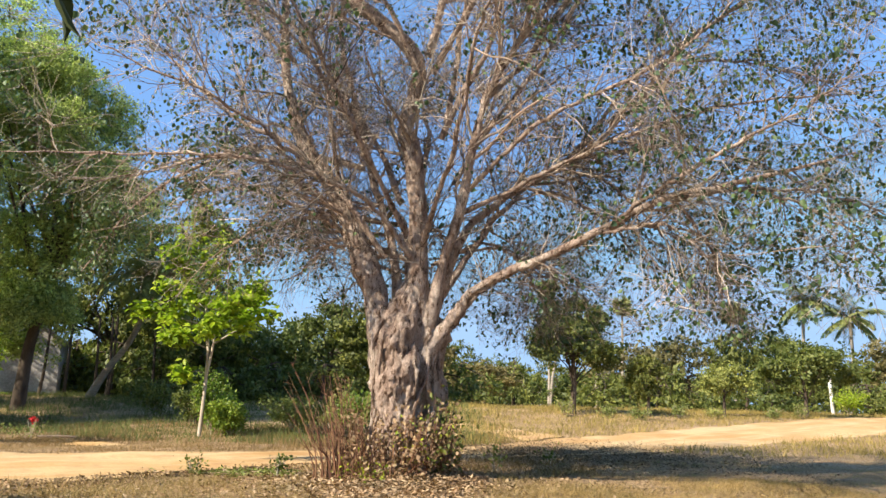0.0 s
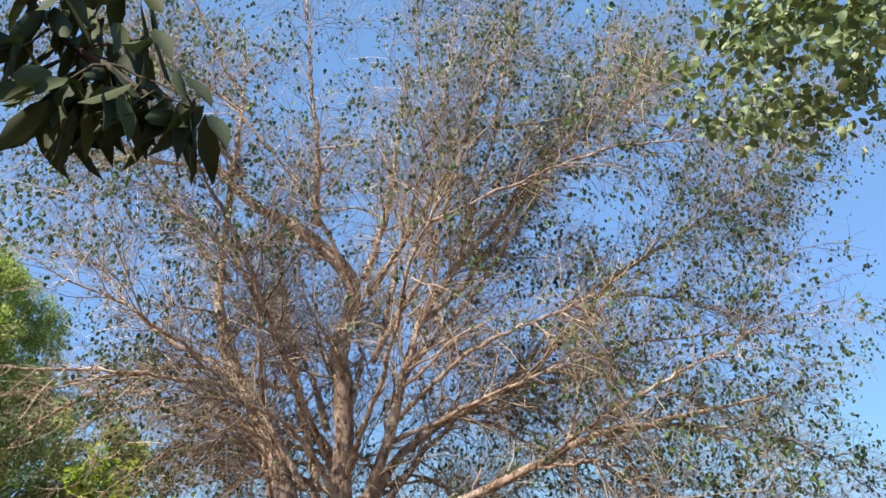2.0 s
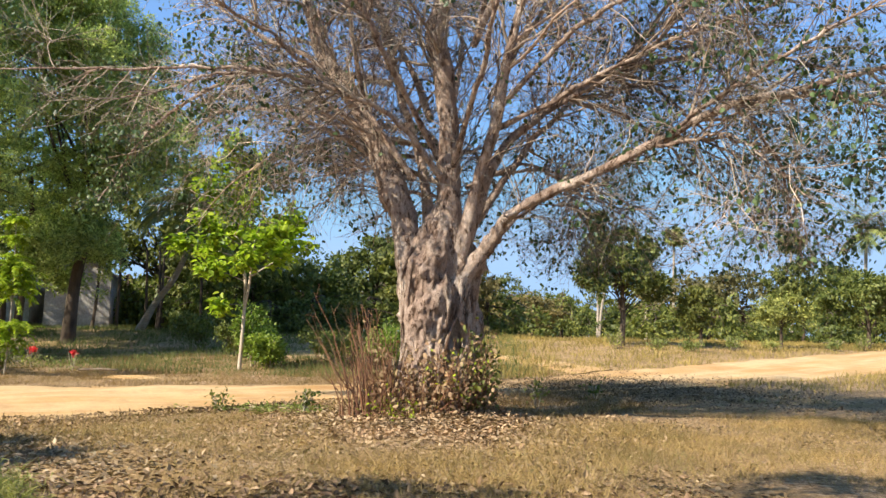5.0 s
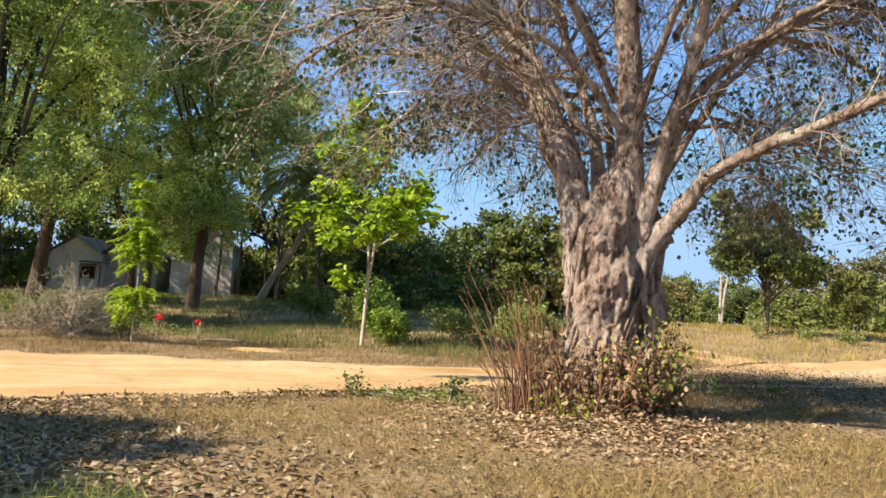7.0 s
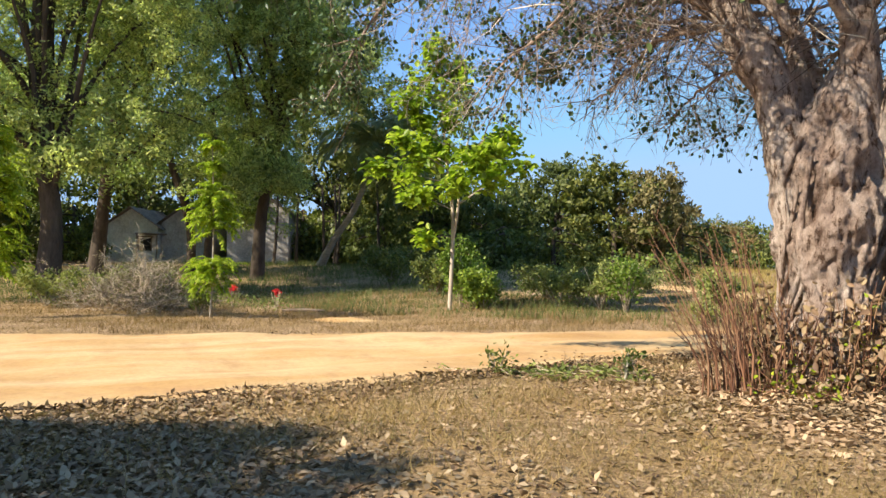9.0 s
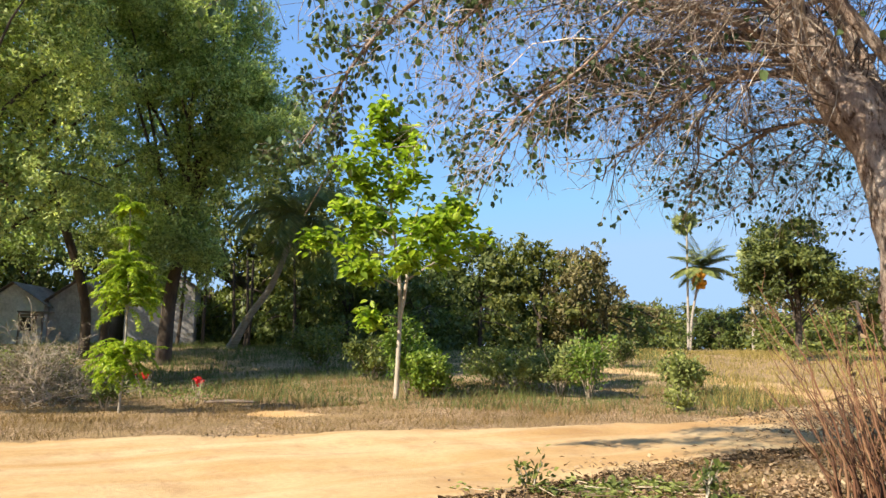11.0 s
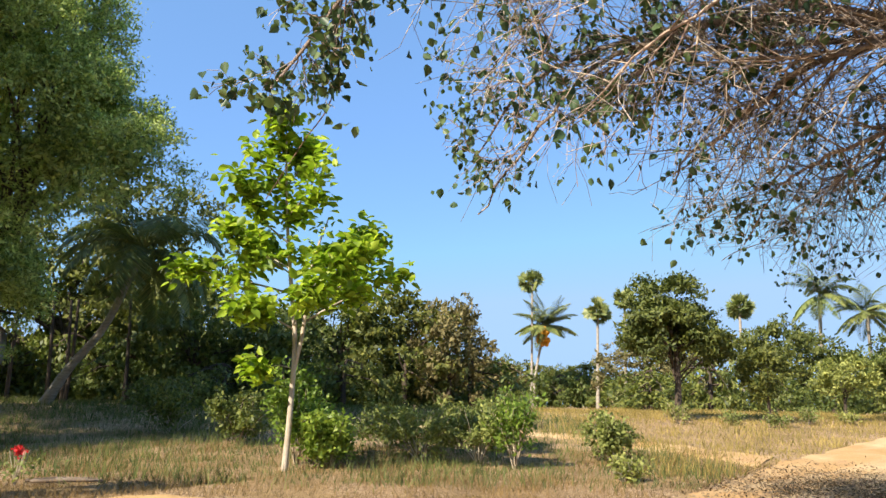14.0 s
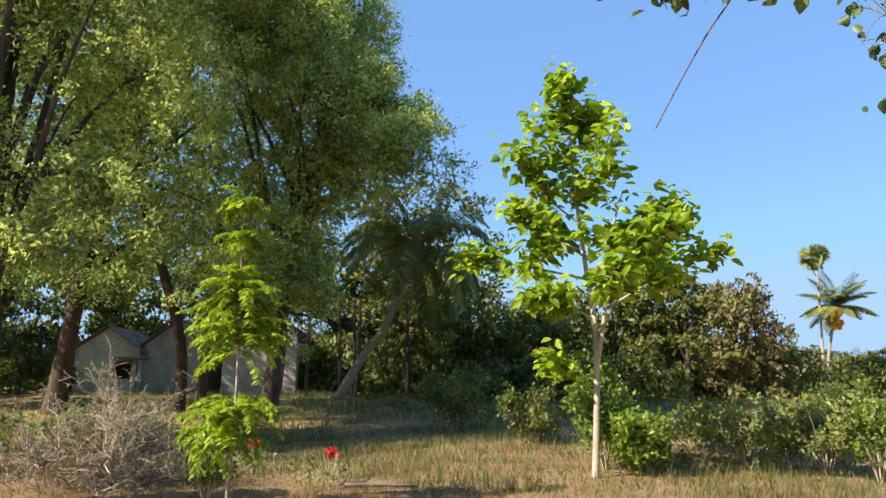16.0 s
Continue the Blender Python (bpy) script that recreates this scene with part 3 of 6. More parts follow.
FIG_UPPER = [
    # first four limbs are added, mostly out of view, to shade the road
    [(-0.9, 15.0, 5.5, 0.07), (-1.8, 16.6, 7.8, 0.05), (-3.0, 17.8, 9.4, 0.03), (-4.0, 18.6, 10.4, 0.01)],
    [(-0.5, 15.2, 5.8, 0.06), (-0.4, 17.0, 8.0, 0.045), (-0.8, 18.6, 9.6, 0.03), (-1.2, 20.0, 10.2, 0.01)],
    [(-2.1, 15.4, 7.5, 0.05), (-3.6, 16.6, 9.6, 0.035), (-5.0, 17.4, 11.0, 0.02), (-6.0, 18.0, 11.6, 0.01)],
    [(0.2, 15.2, 6.0, 0.06), (1.2, 17.2, 8.4, 0.04), (1.6, 19.0, 9.6, 0.02), (1.8, 20.4, 10.0, 0.01)],
    [(0.2, 15.6, 4.6, 0.04), (1.6, 17.5, 5.0, 0.03), (2.6, 19.5, 4.2, 0.02), (3.0, 20.5, 3.6, 0.01)],
    [(0.34, 13.95, 3.12, 0.045), (1.2, 14.6, 4.0, 0.03), (2.2, 15.2, 3.9, 0.02), (3.0, 15.6, 3.4, 0.01)],
    [(-0.2, 14.9, 4.2, 0.045), (0.9, 16.2, 4.9, 0.03), (1.9, 17.2, 4.6, 0.02), (2.4, 18.0, 4.0, 0.01)],
    [(-0.1, 13.9, 6.5, 0.06), (0.9, 13.2, 8.8, 0.045), (1.6, 12.6, 11.5, 0.03), (2.0, 12.4, 14.0, 0.01)],
    [(0.0, 14.4, 7.0, 0.06), (0.4, 14.0, 9.6, 0.045), (1.0, 13.4, 12.6, 0.03), (1.2, 13.2, 15.5, 0.01)],
    [(0.4, 14.2, 6.2, 0.05), (2.0, 13.6, 8.4, 0.04), (3.2, 13.0, 10.6, 0.025), (4.0, 12.6, 13.0, 0.01)],
    [(-0.4, 13.8, 7.6, 0.05), (-1.6, 13.0, 9.4, 0.04), (-3.4, 12.4, 11.2, 0.025), (-5.4, 12.0, 12.2, 0.01)],
    [(0.3, 13.8, 5.3, 0.05), (1.8, 12.8, 6.6, 0.04), (3.8, 12.2, 7.6, 0.025), (5.6, 12.0, 9.2, 0.01)],
    [(-2.1, 14.8, 5.6, 0.05), (-2.6, 13.6, 7.8, 0.04), (-4.2, 12.8, 9.0, 0.025), (-6.0, 12.2, 9.6, 0.01)],
    [(3.5, 15.3, 7.45, 0.06), (5.6, 14.6, 9.4, 0.04), (7.8, 14.0, 11.0, 0.012)],
    [(1.34, 13.6, 8.4, 0.07), (3.0, 13.0, 10.5, 0.05), (4.8, 12.6, 12.6, 0.012)],
    [(-0.4, 14.2, 8.4, 0.09), (0.2, 14.6, 11.0, 0.06), (0.6, 14.8, 14.6, 0.012)],
    [(-1.5, 14.2, 9.55, 0.08), (-1.8, 13.6, 12.0, 0.05), (-2.2, 13.3, 15.0, 0.012)],
    [(0.67, 13.7, 7.2, 0.07), (2.2, 14.5, 9.2, 0.06), (3.8, 15.0, 12.5, 0.03), (4.4, 15.2, 14.5, 0.012)],
    [(-3.2, 14.2, 10.7, 0.06), (-6.0, 14.8, 11.2, 0.04), (-8.3, 15.0, 11.0, 0.012)],
    [(4.0, 12.7, 5.1, 0.04), (6.0, 13.2, 5.5, 0.03), (8.0, 13.6, 5.2, 0.02), (9.2, 13.8, 4.5, 0.01)],
    [(2.6, 15.0, 6.55, 0.06), (5.6, 16.5, 7.4, 0.04), (8.2, 17.0, 6.8, 0.02), (9.8, 17.2, 5.6, 0.01)],
    [(-0.3, 14.2, 8.0, 0.07), (1.0, 12.6, 10.0, 0.04), (1.8, 11.4, 12.0, 0.012)],
    [(-3.3, 15.1, 8.6, 0.06), (-5.0, 16.0, 10.5, 0.04), (-6.6, 16.8, 12.8, 0.012)],
    [(-2.3, 13.0, 5.45, 0.035), (-3.6, 12.0, 6.4, 0.03), (-5.6, 11.3, 7.2, 0.01)],
    [(2.74, 12.9, 4.5, 0.04), (4.4, 11.8, 5.6, 0.03), (6.4, 11.0, 6.6, 0.01)],
    [(-1.35, 14.75, 4.4, 0.06), (-3.4, 15.2, 5.6, 0.045), (-4.8, 15.5, 5.7, 0.03), (-5.6, 15.7, 5.3, 0.01)],
    [(-1.0, 16.6, 5.4, 0.05), (-2.8, 17.0, 5.7, 0.035), (-4.6, 17.5, 5.0, 0.02), (-5.7, 18.2, 3.7, 0.008)],
    [(-2.5, 14.3, 6.0, 0.045), (-4.6, 13.9, 6.1, 0.03), (-6.6, 13.8, 5.4, 0.01)],
    [(-0.7, 15.6, 4.4, 0.06), (-2.2, 16.2, 5.0, 0.04), (-3.2, 17.0, 4.6, 0.025), (-3.8, 17.2, 3.9, 0.01)],
    [(-0.5, 15.8, 4.6, 0.06), (-0.2, 18.2, 5.6, 0.04), (0.6, 20.2, 5.0, 0.01)],
    [(-2.9, 15.6, 7.0, 0.05), (-4.6, 17.2, 8.0, 0.035), (-6.4, 18.4, 8.0, 0.01)],
    [(-1.22, 14.7, 4.3, 0.04), (-2.2, 15.4, 4.7, 0.03), (-3.0, 16.2, 4.7, 0.015), (-3.3, 16.8, 4.3, 0.008)],
    [(-0.6, 15.2, 4.0, 0.04), (-1.4, 16.6, 4.5, 0.03), (-2.0, 17.8, 4.4, 0.015), (-2.2, 18.4, 3.8, 0.008)],
    [(0.2, 15.6, 4.6, 0.04), (0.2, 17.4, 4.9, 0.03), (-0.5, 19.0, 4.6, 0.015), (-1.1, 20.2, 3.8, 0.008)],
    [(2.74, 12.9, 4.5, 0.03), (3.6, 12.2, 4.3, 0.02), (4.8, 11.8, 3.2, 0.008)],
    [(4.0, 12.7, 5.1, 0.03), (5.0, 13.4, 4.3, 0.02), (5.7, 13.8, 3.0, 0.008)],
    [(2.6, 15.0, 6.55, 0.035), (4.2, 15.6, 5.7, 0.025), (5.2, 16.0, 4.2, 0.015), (5.7, 16.2, 3.0, 0.008)],
    [(2.1, 13.3, 11.8, 0.035), (5.0, 13.5, 12.6, 0.025), (8.0, 13.8, 12.6, 0.01)],
    [(4.6, 15.6, 9.1, 0.035), (7.4, 15.0, 10.8, 0.025), (9.6, 14.8, 11.2, 0.01)],
    [(0.6, 10.8, 7.8, 0.03), (3.4, 10.4, 9.2, 0.02), (6.0, 10.2, 9.8, 0.01)],
    [(2.74, 12.9, 4.5, 0.035), (4.2, 13.6, 4.8, 0.025), (5.8, 14.0, 4.1, 0.01)],
    [(1.65, 14.8, 5.85, 0.04), (3.4, 16.0, 5.6, 0.03), (5.2, 16.8, 4.4, 0.01)],
    [(4.95, 12.6, 5.3, 0.035), (6.6, 12.8, 5.0, 0.02), (8.0, 13.0, 4.0, 0.01)],
    [(0.5, 13.5, 3.45, 0.035), (1.8, 14.4, 4.1, 0.025), (3.3, 15.2, 3.5, 0.01)],
    [(3.4, 16.0, 5.6, 0.03), (6.0, 18.0, 5.6, 0.02), (8.0, 19.0, 4.4, 0.01)],
    [(4.6, 15.6, 9.1, 0.04), (7.0, 15.2, 8.8, 0.025), (9.0, 15.0, 8.0, 0.01)],
    [(-3.56, 15.3, 13.2, 0.05), (-5.0, 14.6, 15.5, 0.03), (-6.5, 14.0, 17.5, 0.01)],
    [(-5.3, 13.8, 13.1, 0.04), (-8.0, 13.5, 14.5, 0.025), (-10.5, 13.0, 15.2, 0.01)],
    [(-3.2, 14.2, 10.7, 0.05), (-6.0, 13.0, 13.5, 0.03), (-8.2, 12.5, 16.2, 0.01)],
    [(0.6, 14.8, 14.0, 0.03), (0.2, 14.5, 16.0, 0.02), (0.0, 14.2, 18.2, 0.01)],
    [(2.1, 13.3, 11.8, 0.04), (2.6, 13.0, 14.5, 0.03), (3.0, 12.8, 17.4, 0.01)],
    [(4.4, 15.2, 14.0, 0.03), (5.8, 15.0, 15.5, 0.02), (7.0, 14.5, 17.2, 0.01)],
    [(5.0, 13.5, 12.6, 0.03), (7.0, 13.5, 14.5, 0.02), (9.0, 13.5, 16.0, 0.01)],
    [(-2.2, 13.3, 14.5, 0.03), (-2.5, 13.0, 16.5, 0.02), (-2.6, 12.8, 18.2, 0.01)],
    [(7.8, 14.0, 11.0, 0.03), (9.5, 13.8, 12.8, 0.02), (11.0, 13.5, 14.2, 0.01)],
    [(-6.0, 14.8, 11.2, 0.03), (-8.4, 14.0, 12.6, 0.02), (-10.4, 13.6, 13.4, 0.01)],
]


def thin_out(P, R):
    """The crown's shaded side over the road has lost most of its twigs."""
    e = P[:, -1]
    lost = (e[:, 1] > 15.3) & (e[:, 0] < -4.3 + 0.35 * (e[:, 1] - 16)) & (rng.uniform(0, 1, len(e)) < 0.22)
    return P[~lost], R[~lost]


def above(P, R, z, right):
    """Only shoots that stay clear of the road's headroom."""
    ok = P[:, :, 2].min(1) > np.where(P[:, -1, 0] < 1.0, z, right)
    return P[ok], R[ok]


def build_fig():
    paths = [smooth_path(l, 36) for l in FIG_LIMBS + FIG_UPPER]
    P0, R0 = np.array([p for p, _ in paths]), np.array([r for _, r in paths])
    P0[:, 6:] += np.cumsum(rng.normal(size=P0[:, 6:].shape), 1) * 0.024
    strands = []
    for a in np.linspace(0, 2 * np.pi, 40, endpoint=False):
        a += rng.uniform(-0.2, 0.2)
        lean = rng.uniform(-1.0, 1.0)
        z = np.linspace(0.1, rng.uniform(1.2, 3.2), 14)
        rr = 0.57 + 0.22 * np.exp(-z / 0.34) + 0.06 * np.clip(z - 1.2, 0, 1.4) + rng.uniform(-0.03, 0.05) - 0.5 * np.maximum(0, z - 2.6)
        ang = a + lean * z / 2.4 + 0.2 * np.sin(2.6 * z + a * 3)
        strands.append(np.stack([TX + rr * np.cos(ang), TY + rr * np.sin(ang), z + 0.1], -1))
    sr = rng.uniform(0.008, 0.22, (40, 1)) ** 1.6 * np.linspace(1.25, 0.6, 14) * rng.uniform(0.7, 1.3, (40, 14))
    part("trunk", [fig_trunk()], BARK_FIG, fig, "fluted knotty trunk", True)
    for p, r in zip(strands, sr):
        part("aerial_root", [tubes(p[None], r[None], 7)], BARK_FIG, fig, smooth=True)
    for p, r in zip(P0, R0):
        lumpy = r * (1 + 0.07 * rng.normal(size=len(r)) + 0.08 * np.sin(np.arange(len(r)) * rng.uniform(0.5, 1.1)))
        part("limb", [tubes(p[None], lumpy[None], 9)], BARK_FIG, fig, smooth=True)
    P1, R1 = sprout(P0, R0, 540, (0.25, 1.0), (25, 70), (1.4, 3.4), 9, 0.16, 0.02, 0.5, 0.25, 0.035)
    R1 = np.maximum(R1, 0.006)
    low = (P1[:, :, 2].min(1) < 3.9) & (np.hypot(P1[:, -1, 0] - TX, P1[:, -1, 1] - TY) < 4.0)
    P1, R1 = above(*thin_out(P1[~low], R1[~low]), 3.5, 2.9)
    for p, r in zip(P1, R1):
        part("branch", [tubes(p[None], r[None], 5)], TWIG, fig)
    P2, R2 = sprout(np.concatenate([P1, P0[:, ::4][:, :9]]), np.concatenate([R1, np.minimum(R0[:, ::4][:, :9], 0.05)]), 7800, (0.2, 1.0), (25, 70), (0.8, 1.9), 5, 0.2, -0.01, 0.6, 0.35, 0.012)
    P2, R2 = above(*thin_out(P2, R2), 3.3, 2.7)
    P3, R3 = sprout(P2, R2, 48000, (0.15, 1.0), (25, 75), (0.35, 0.95), 3, 0.22, -0.03, 0.75, 0.5, 0.0062)
    P3, R3 = above(*thin_out(P3, R3), 3.2, 2.6)
    R3 = np.maximum(R3, 0.003)
    part("branchwork", [tubes(P2, np.maximum(R2, 0.0045), 3)], TWIG, fig, kind="stuff")
    part("twig_haze", [tubes(P3, R3, 3)], TWIG, fig, "dense haze of bare greyish-pink twigs", kind="stuff")
    # leaves hang on stalks, thicker towards the rim of the crown
    c = 17500
    tip = P3[rng.integers(0, len(P3), c), 2]
    out = np.hypot(tip[:, 0] - TX, tip[:, 1] - TY) + 0.7 * np.maximum(tip[:, 2] - 7, 0)
    tip = tip[rng.uniform(0, 1, c) < np.clip((out - 1.5) / 7.0, 0.06, 1)]
    pos = np.repeat(tip, rng.integers(1, 8, len(tip)), 0)
    m = len(pos)
    pos = pos + rng.normal(size=(m, 3)) * 0.10
    way = scatter_dirs(m) * 0.6 + np.array([0, 0, -0.75])
    size = rng.uniform(0.045, 0.12, m)
    part("leafage", [leaves(pos, way, scatter_dirs(m), size, size * rng.uniform(0.6, 0.95, m), 0, 0.2, True)], LEAF_FIG, fig, "sparse drooping heart-shaped green leaves", kind="stuff")


build_fig()

# its outermost boughs over the road droop in tangles of twigs with clustered leaves
for line, fork in (
    ([(-1.75, 15.6, 6.4, 0.07), (-4.2, 15.9, 6.9, 0.05), (-6.4, 15.7, 5.7, 0.03), (-7.65, 15.7, 3.95, 0.01)], 44),
    ([(-1.0, 16.6, 5.4, 0.05), (-3.2, 17.3, 5.7, 0.035), (-5.0, 17.8, 5.2, 0.022), (-5.7, 18.1, 4.3, 0.008)], 24),
    ([(-0.8, 15.6, 4.9, 0.05), (-2.2, 16.6, 5.2, 0.035), (-3.9, 17.0, 5.1, 0.02), (-4.7, 17.0, 4.3, 0.008)], 18),
):
    DP, DR = smooth_path(line, 18)
    part("drooping_bough", [tubes(DP[None], DR[None], 7)], BARK_FIG, fig, "pale drooping bough with tangled bare twigs", smooth=True)
    D1, E1 = sprout(DP[None], DR[None], fork, (0.35, 1.0), (25, 80), (0.4, 1.1), 8, 0.18, 0.0, 0.5, 0.3, 0.014)
    D2, E2 = sprout(D1, E1, fork * 11, (0.2, 1.0), (25, 70), (0.2, 0.5), 6, 0.22, -0.04, 0.6, 0.4, 0.006)
    for q, w in zip(D1, np.maximum(E1, 0.004)):
        part("branch", [tubes(q[None], w[None], 5)], TWIG, fig)
    part("hanging_twigwork", [tubes(D2, np.maximum(E2, 0.003), 3)], TWIG, fig, kind="stuff")
    pos = np.repeat(D2[rng.integers(0, len(D2), fork * 6), rng.integers(3, 6, fork * 6)], 5, 0)
    n = len(pos)
    pos = pos + rng.normal(size=(n, 3)) * 0.08
    size = rng.uniform(0.055, 0.115, n)
    part("hanging_leafage", [leaves(pos, scatter_dirs(n) * 0.7 - UP * 0.6, scatter_dirs(n), size, size * 0.8, 0, 0.2, True)], LEAF_FIG, fig, kind="stuff")
HP, HR = smooth_path([(-7.1, 15.7, 4.85, 0.007), (-7.2, 16.1, 4.1, 0.006), (-7.42, 16.25, 3.75, 0.005), (-7.57, 16.3, 3.5, 0.004), (-7.72, 16.3, 3.22, 0.0025)], 16)
part("hanging_shoot", [tubes(HP[None], HR[None], 5)], SHOOT, fig, "long reddish hanging shoot", smooth=True)


# ---- trees with full crowns ----
def crown_points(lobes, n, droop=0.0, hollow=0.55, clump=0.55, per=40, sub=0.34, billows=26, up=0.25):
    """Leaf places in clumps on billows that sit on the skin of ellipsoids (x, y, z, rx, ry, rz)."""
    lobes = np.asarray(lobes, float)
    area = lobes[:, 3] * lobes[:, 4] + lobes[:, 3] * lobes[:, 5] + lobes[:, 4] * lobes[:, 5]
    m = int(billows * len(lobes)) + 6
    i = rng.choice(len(lobes), m, p=area / area.sum())
    d = scatter_dirs(m)
    d[:, 2] = np.where(d[:, 2] < -0.5, -d[:, 2], d[:, 2])
    mid = lobes[i, :3] + d * rng.uniform(hollow, 0.9, m)[:, None] * lobes[i, 3:]
    rad = lobes[i, 3:].mean(1) * sub * rng.uniform(0.7, 1.45, m)
    c = max(1, n // per)
    j = rng.choice(m, c, p=rad**2 / (rad**2).sum())
    e = unit(scatter_dirs(c) + d[j] * 0.5 + UP * up)
    centre = mid[j] + e * rad[j][:, None] * rng.uniform(0.6, 1.1, c)[:, None] * np.array([1, 1, 0.8])
    k = np.repeat(np.arange(c), per)
    off = rng.normal(size=(len(k), 3)) * clump * rng.uniform(0.4, 1.1, c)[k][:, None] * 0.42
    off[:, 2] *= 0.6
    off[:, 2] -= droop * np.abs(rng.normal(size=len(k))) * clump
    return centre[k] + off, e[k], centre


def crown(parent, lobes, n, leaf, ratio, material, droop=0.0, clump=0.7, per=40, hollow=0.55, name="crown", label="", fine=False, hang=0.35, sub=0.34, billows=26, up=0.25):
    pos, d, centre = crown_points(lobes, n, droop, hollow, clump, per, sub, billows, up)
    way = scatter_dirs(len(pos)) + d * 0.35 - UP * hang
    size = leaf * rng.uniform(0.6, 1.3, len(pos))
    part(name, [leaves(pos, way, scatter_dirs(len(pos)) * 0.6 + UP * 0.35 + d * 0.8, size, size * ratio, 0, 0.2, fine)], material, parent, label, kind="stuff")
    return centre


def boughs(start, centres, n, r0, K=7, sag=0.15):
    """Curved limbs from near the trunk's top out to places in the crown."""
    ends = centres[rng.choice(len(centres), min(n, len(centres)), replace=False)]
    s = np.asarray(start, float)[rng.integers(0, len(start), len(ends))]
    u = np.linspace(0, 1, K)[:, None]
    mid = (s + ends) / 2 + np.array([0, 0, 1.0]) * np.linalg.norm(ends - s, axis=1)[:, None] * sag
    P = (1 - u) ** 2 * s[:, None] + 2 * u * (1 - u) * mid[:, None] + u**2 * ends[:, None]
    P[:, 1:] += rng.normal(size=P[:, 1:].shape) * 0.06
    return P, np.full((len(ends), 1), r0) * np.linspace(1, 0.12, K)


def full_tree(name, label, stem, lobes, n, leaf, ratio, leafmat, bark, limbs=30, limb_r=0.12, category="tree", group="", fill=0, **kw):
    t = thing(name, label, category, (0, 0, 0), group)
    p, r = smooth_path(stem, 14)
    r = r * (1 + 0.25 * np.exp(-np.linspace(0, 6, 14)))
    c = crown(t, lobes, n, leaf, ratio, leafmat, **kw)
    if fill:
        L = np.asarray(lobes, float)
        i = rng.choice(len(L), fill, p=L[:, 3] ** 2 / (L[:, 3] ** 2).sum())
        pos = L[i, :3] + scatter_dirs(fill) * rng.uniform(0.1, 0.62, fill)[:, None] * L[i, 3:]
        s = rng.uniform(0.2, 0.34, fill)
        part("inner_foliage", [leaves(pos, scatter_dirs(fill), scatter_dirs(fill), s, s * 0.36, 0, 0.2)], leafmat, t, kind="stuff")
    part("trunk", [tubes(p[None], r[None], 10)], bark, t, smooth=True)
    for q, w in zip(*boughs(p[5:-1], c, limbs, limb_r)):
        part("bough", [tubes(q[None], w[None], 5)], bark, t, smooth=True)
    return t


def g(x, y):
    return float(gz(x, y))


TAM = "very tall dark tamarind tree with feathery drooping foliage"
full_tree("tamarind_tree", TAM, [(-23.4, 27.4, -0.1, 0.42), (-23.3, 27.5, 3, 0.36), (-23.8, 27.3, 6.5, 0.3), (-24.2, 27.6, 11, 0.2)],
    [(-24.5, 27.5, 12, 6.0, 5.5, 6.0), (-28.5, 25.5, 8.0, 4.5, 4, 4.5), (-21.4, 28.5, 7.2, 3.0, 2.6, 3.0), (-25, 31, 15, 5, 4, 4), (-25, 26, 6.2, 4, 3.5, 2.6), (-21.5, 27.6, 5.4, 2.6, 2.4, 2.0), (-29, 28, 6, 3.5, 3, 2.5), (-20.5, 29.5, 11.5, 3.0, 3.0, 3.5), (-25.5, 24.0, 6.0, 2.6, 2.0, 2.4), (-26, 23.2, 10, 3.6, 3.0, 3.4), (-22.2, 25.6, 4.8, 2.2, 1.7, 1.5), (-27, 24.6, 4.8, 2.4, 2, 1.5)], 150000, 0.165, 0.4, LEAF_TAMARIND, BARK_DARK, 34, 0.13, fill=15000, droop=0.25, clump=0.62, per=50, hollow=0.68, sub=0.42, billows=9, up=0.45, group="tamarind trees")
twin = full_tree("tamarind_tree", TAM, [(-30, 38, 0.5, 0.4), (-29.6, 38, 4, 0.32), (-28.5, 37.5, 9, 0.32), (-27, 37, 14, 0.2)],
    [(-27.5, 37.5, 13.5, 7, 6, 6.5), (-33, 36, 10, 6, 5, 6), (-24.0, 36.5, 8.5, 4.5, 3.5, 4.0), (-25.0, 37, 17, 5, 5, 5), (-36, 40, 17, 6, 6, 6), (-28.5, 40, 7.0, 4.5, 4, 2.6), (-38, 38, 8, 5, 4, 4.5), (-32, 36, 6.2, 4, 3, 2.2), (-26.5, 36, 5.6, 3.5, 3, 1.9), (-24, 40, 6.4, 3, 3, 1.8), (-27, 41, 11, 5, 4, 5), (-22, 40.5, 11.5, 4.5, 4, 5.5), (-31, 42, 12, 5, 4, 5)], 100000, 0.22, 0.4, LEAF_TAMARIND, BARK_DARK, 30, 0.14, fill=16000, droop=0.25, clump=0.68, per=50, hollow=0.68, sub=0.42, billows=9, up=0.45, group="tamarind trees")
for stem in ([(-25.7, 40, 0.5, 0.26), (-25.8, 40, 3.2, 0.22), (-26.4, 39.4, 6, 0.2), (-27.5, 38.4, 10, 0.12)], [(-24.9, 40.2, 0.5, 0.24), (-24.8, 40.2, 2.6, 0.2), (-24.0, 39.5, 5.5, 0.17), (-23.4, 38, 9, 0.1)]):
    q, w = smooth_path(stem, 14)
    part("side_trunk", [tubes(q[None], w[None], 9)], BARK_DARK, twin, smooth=True)
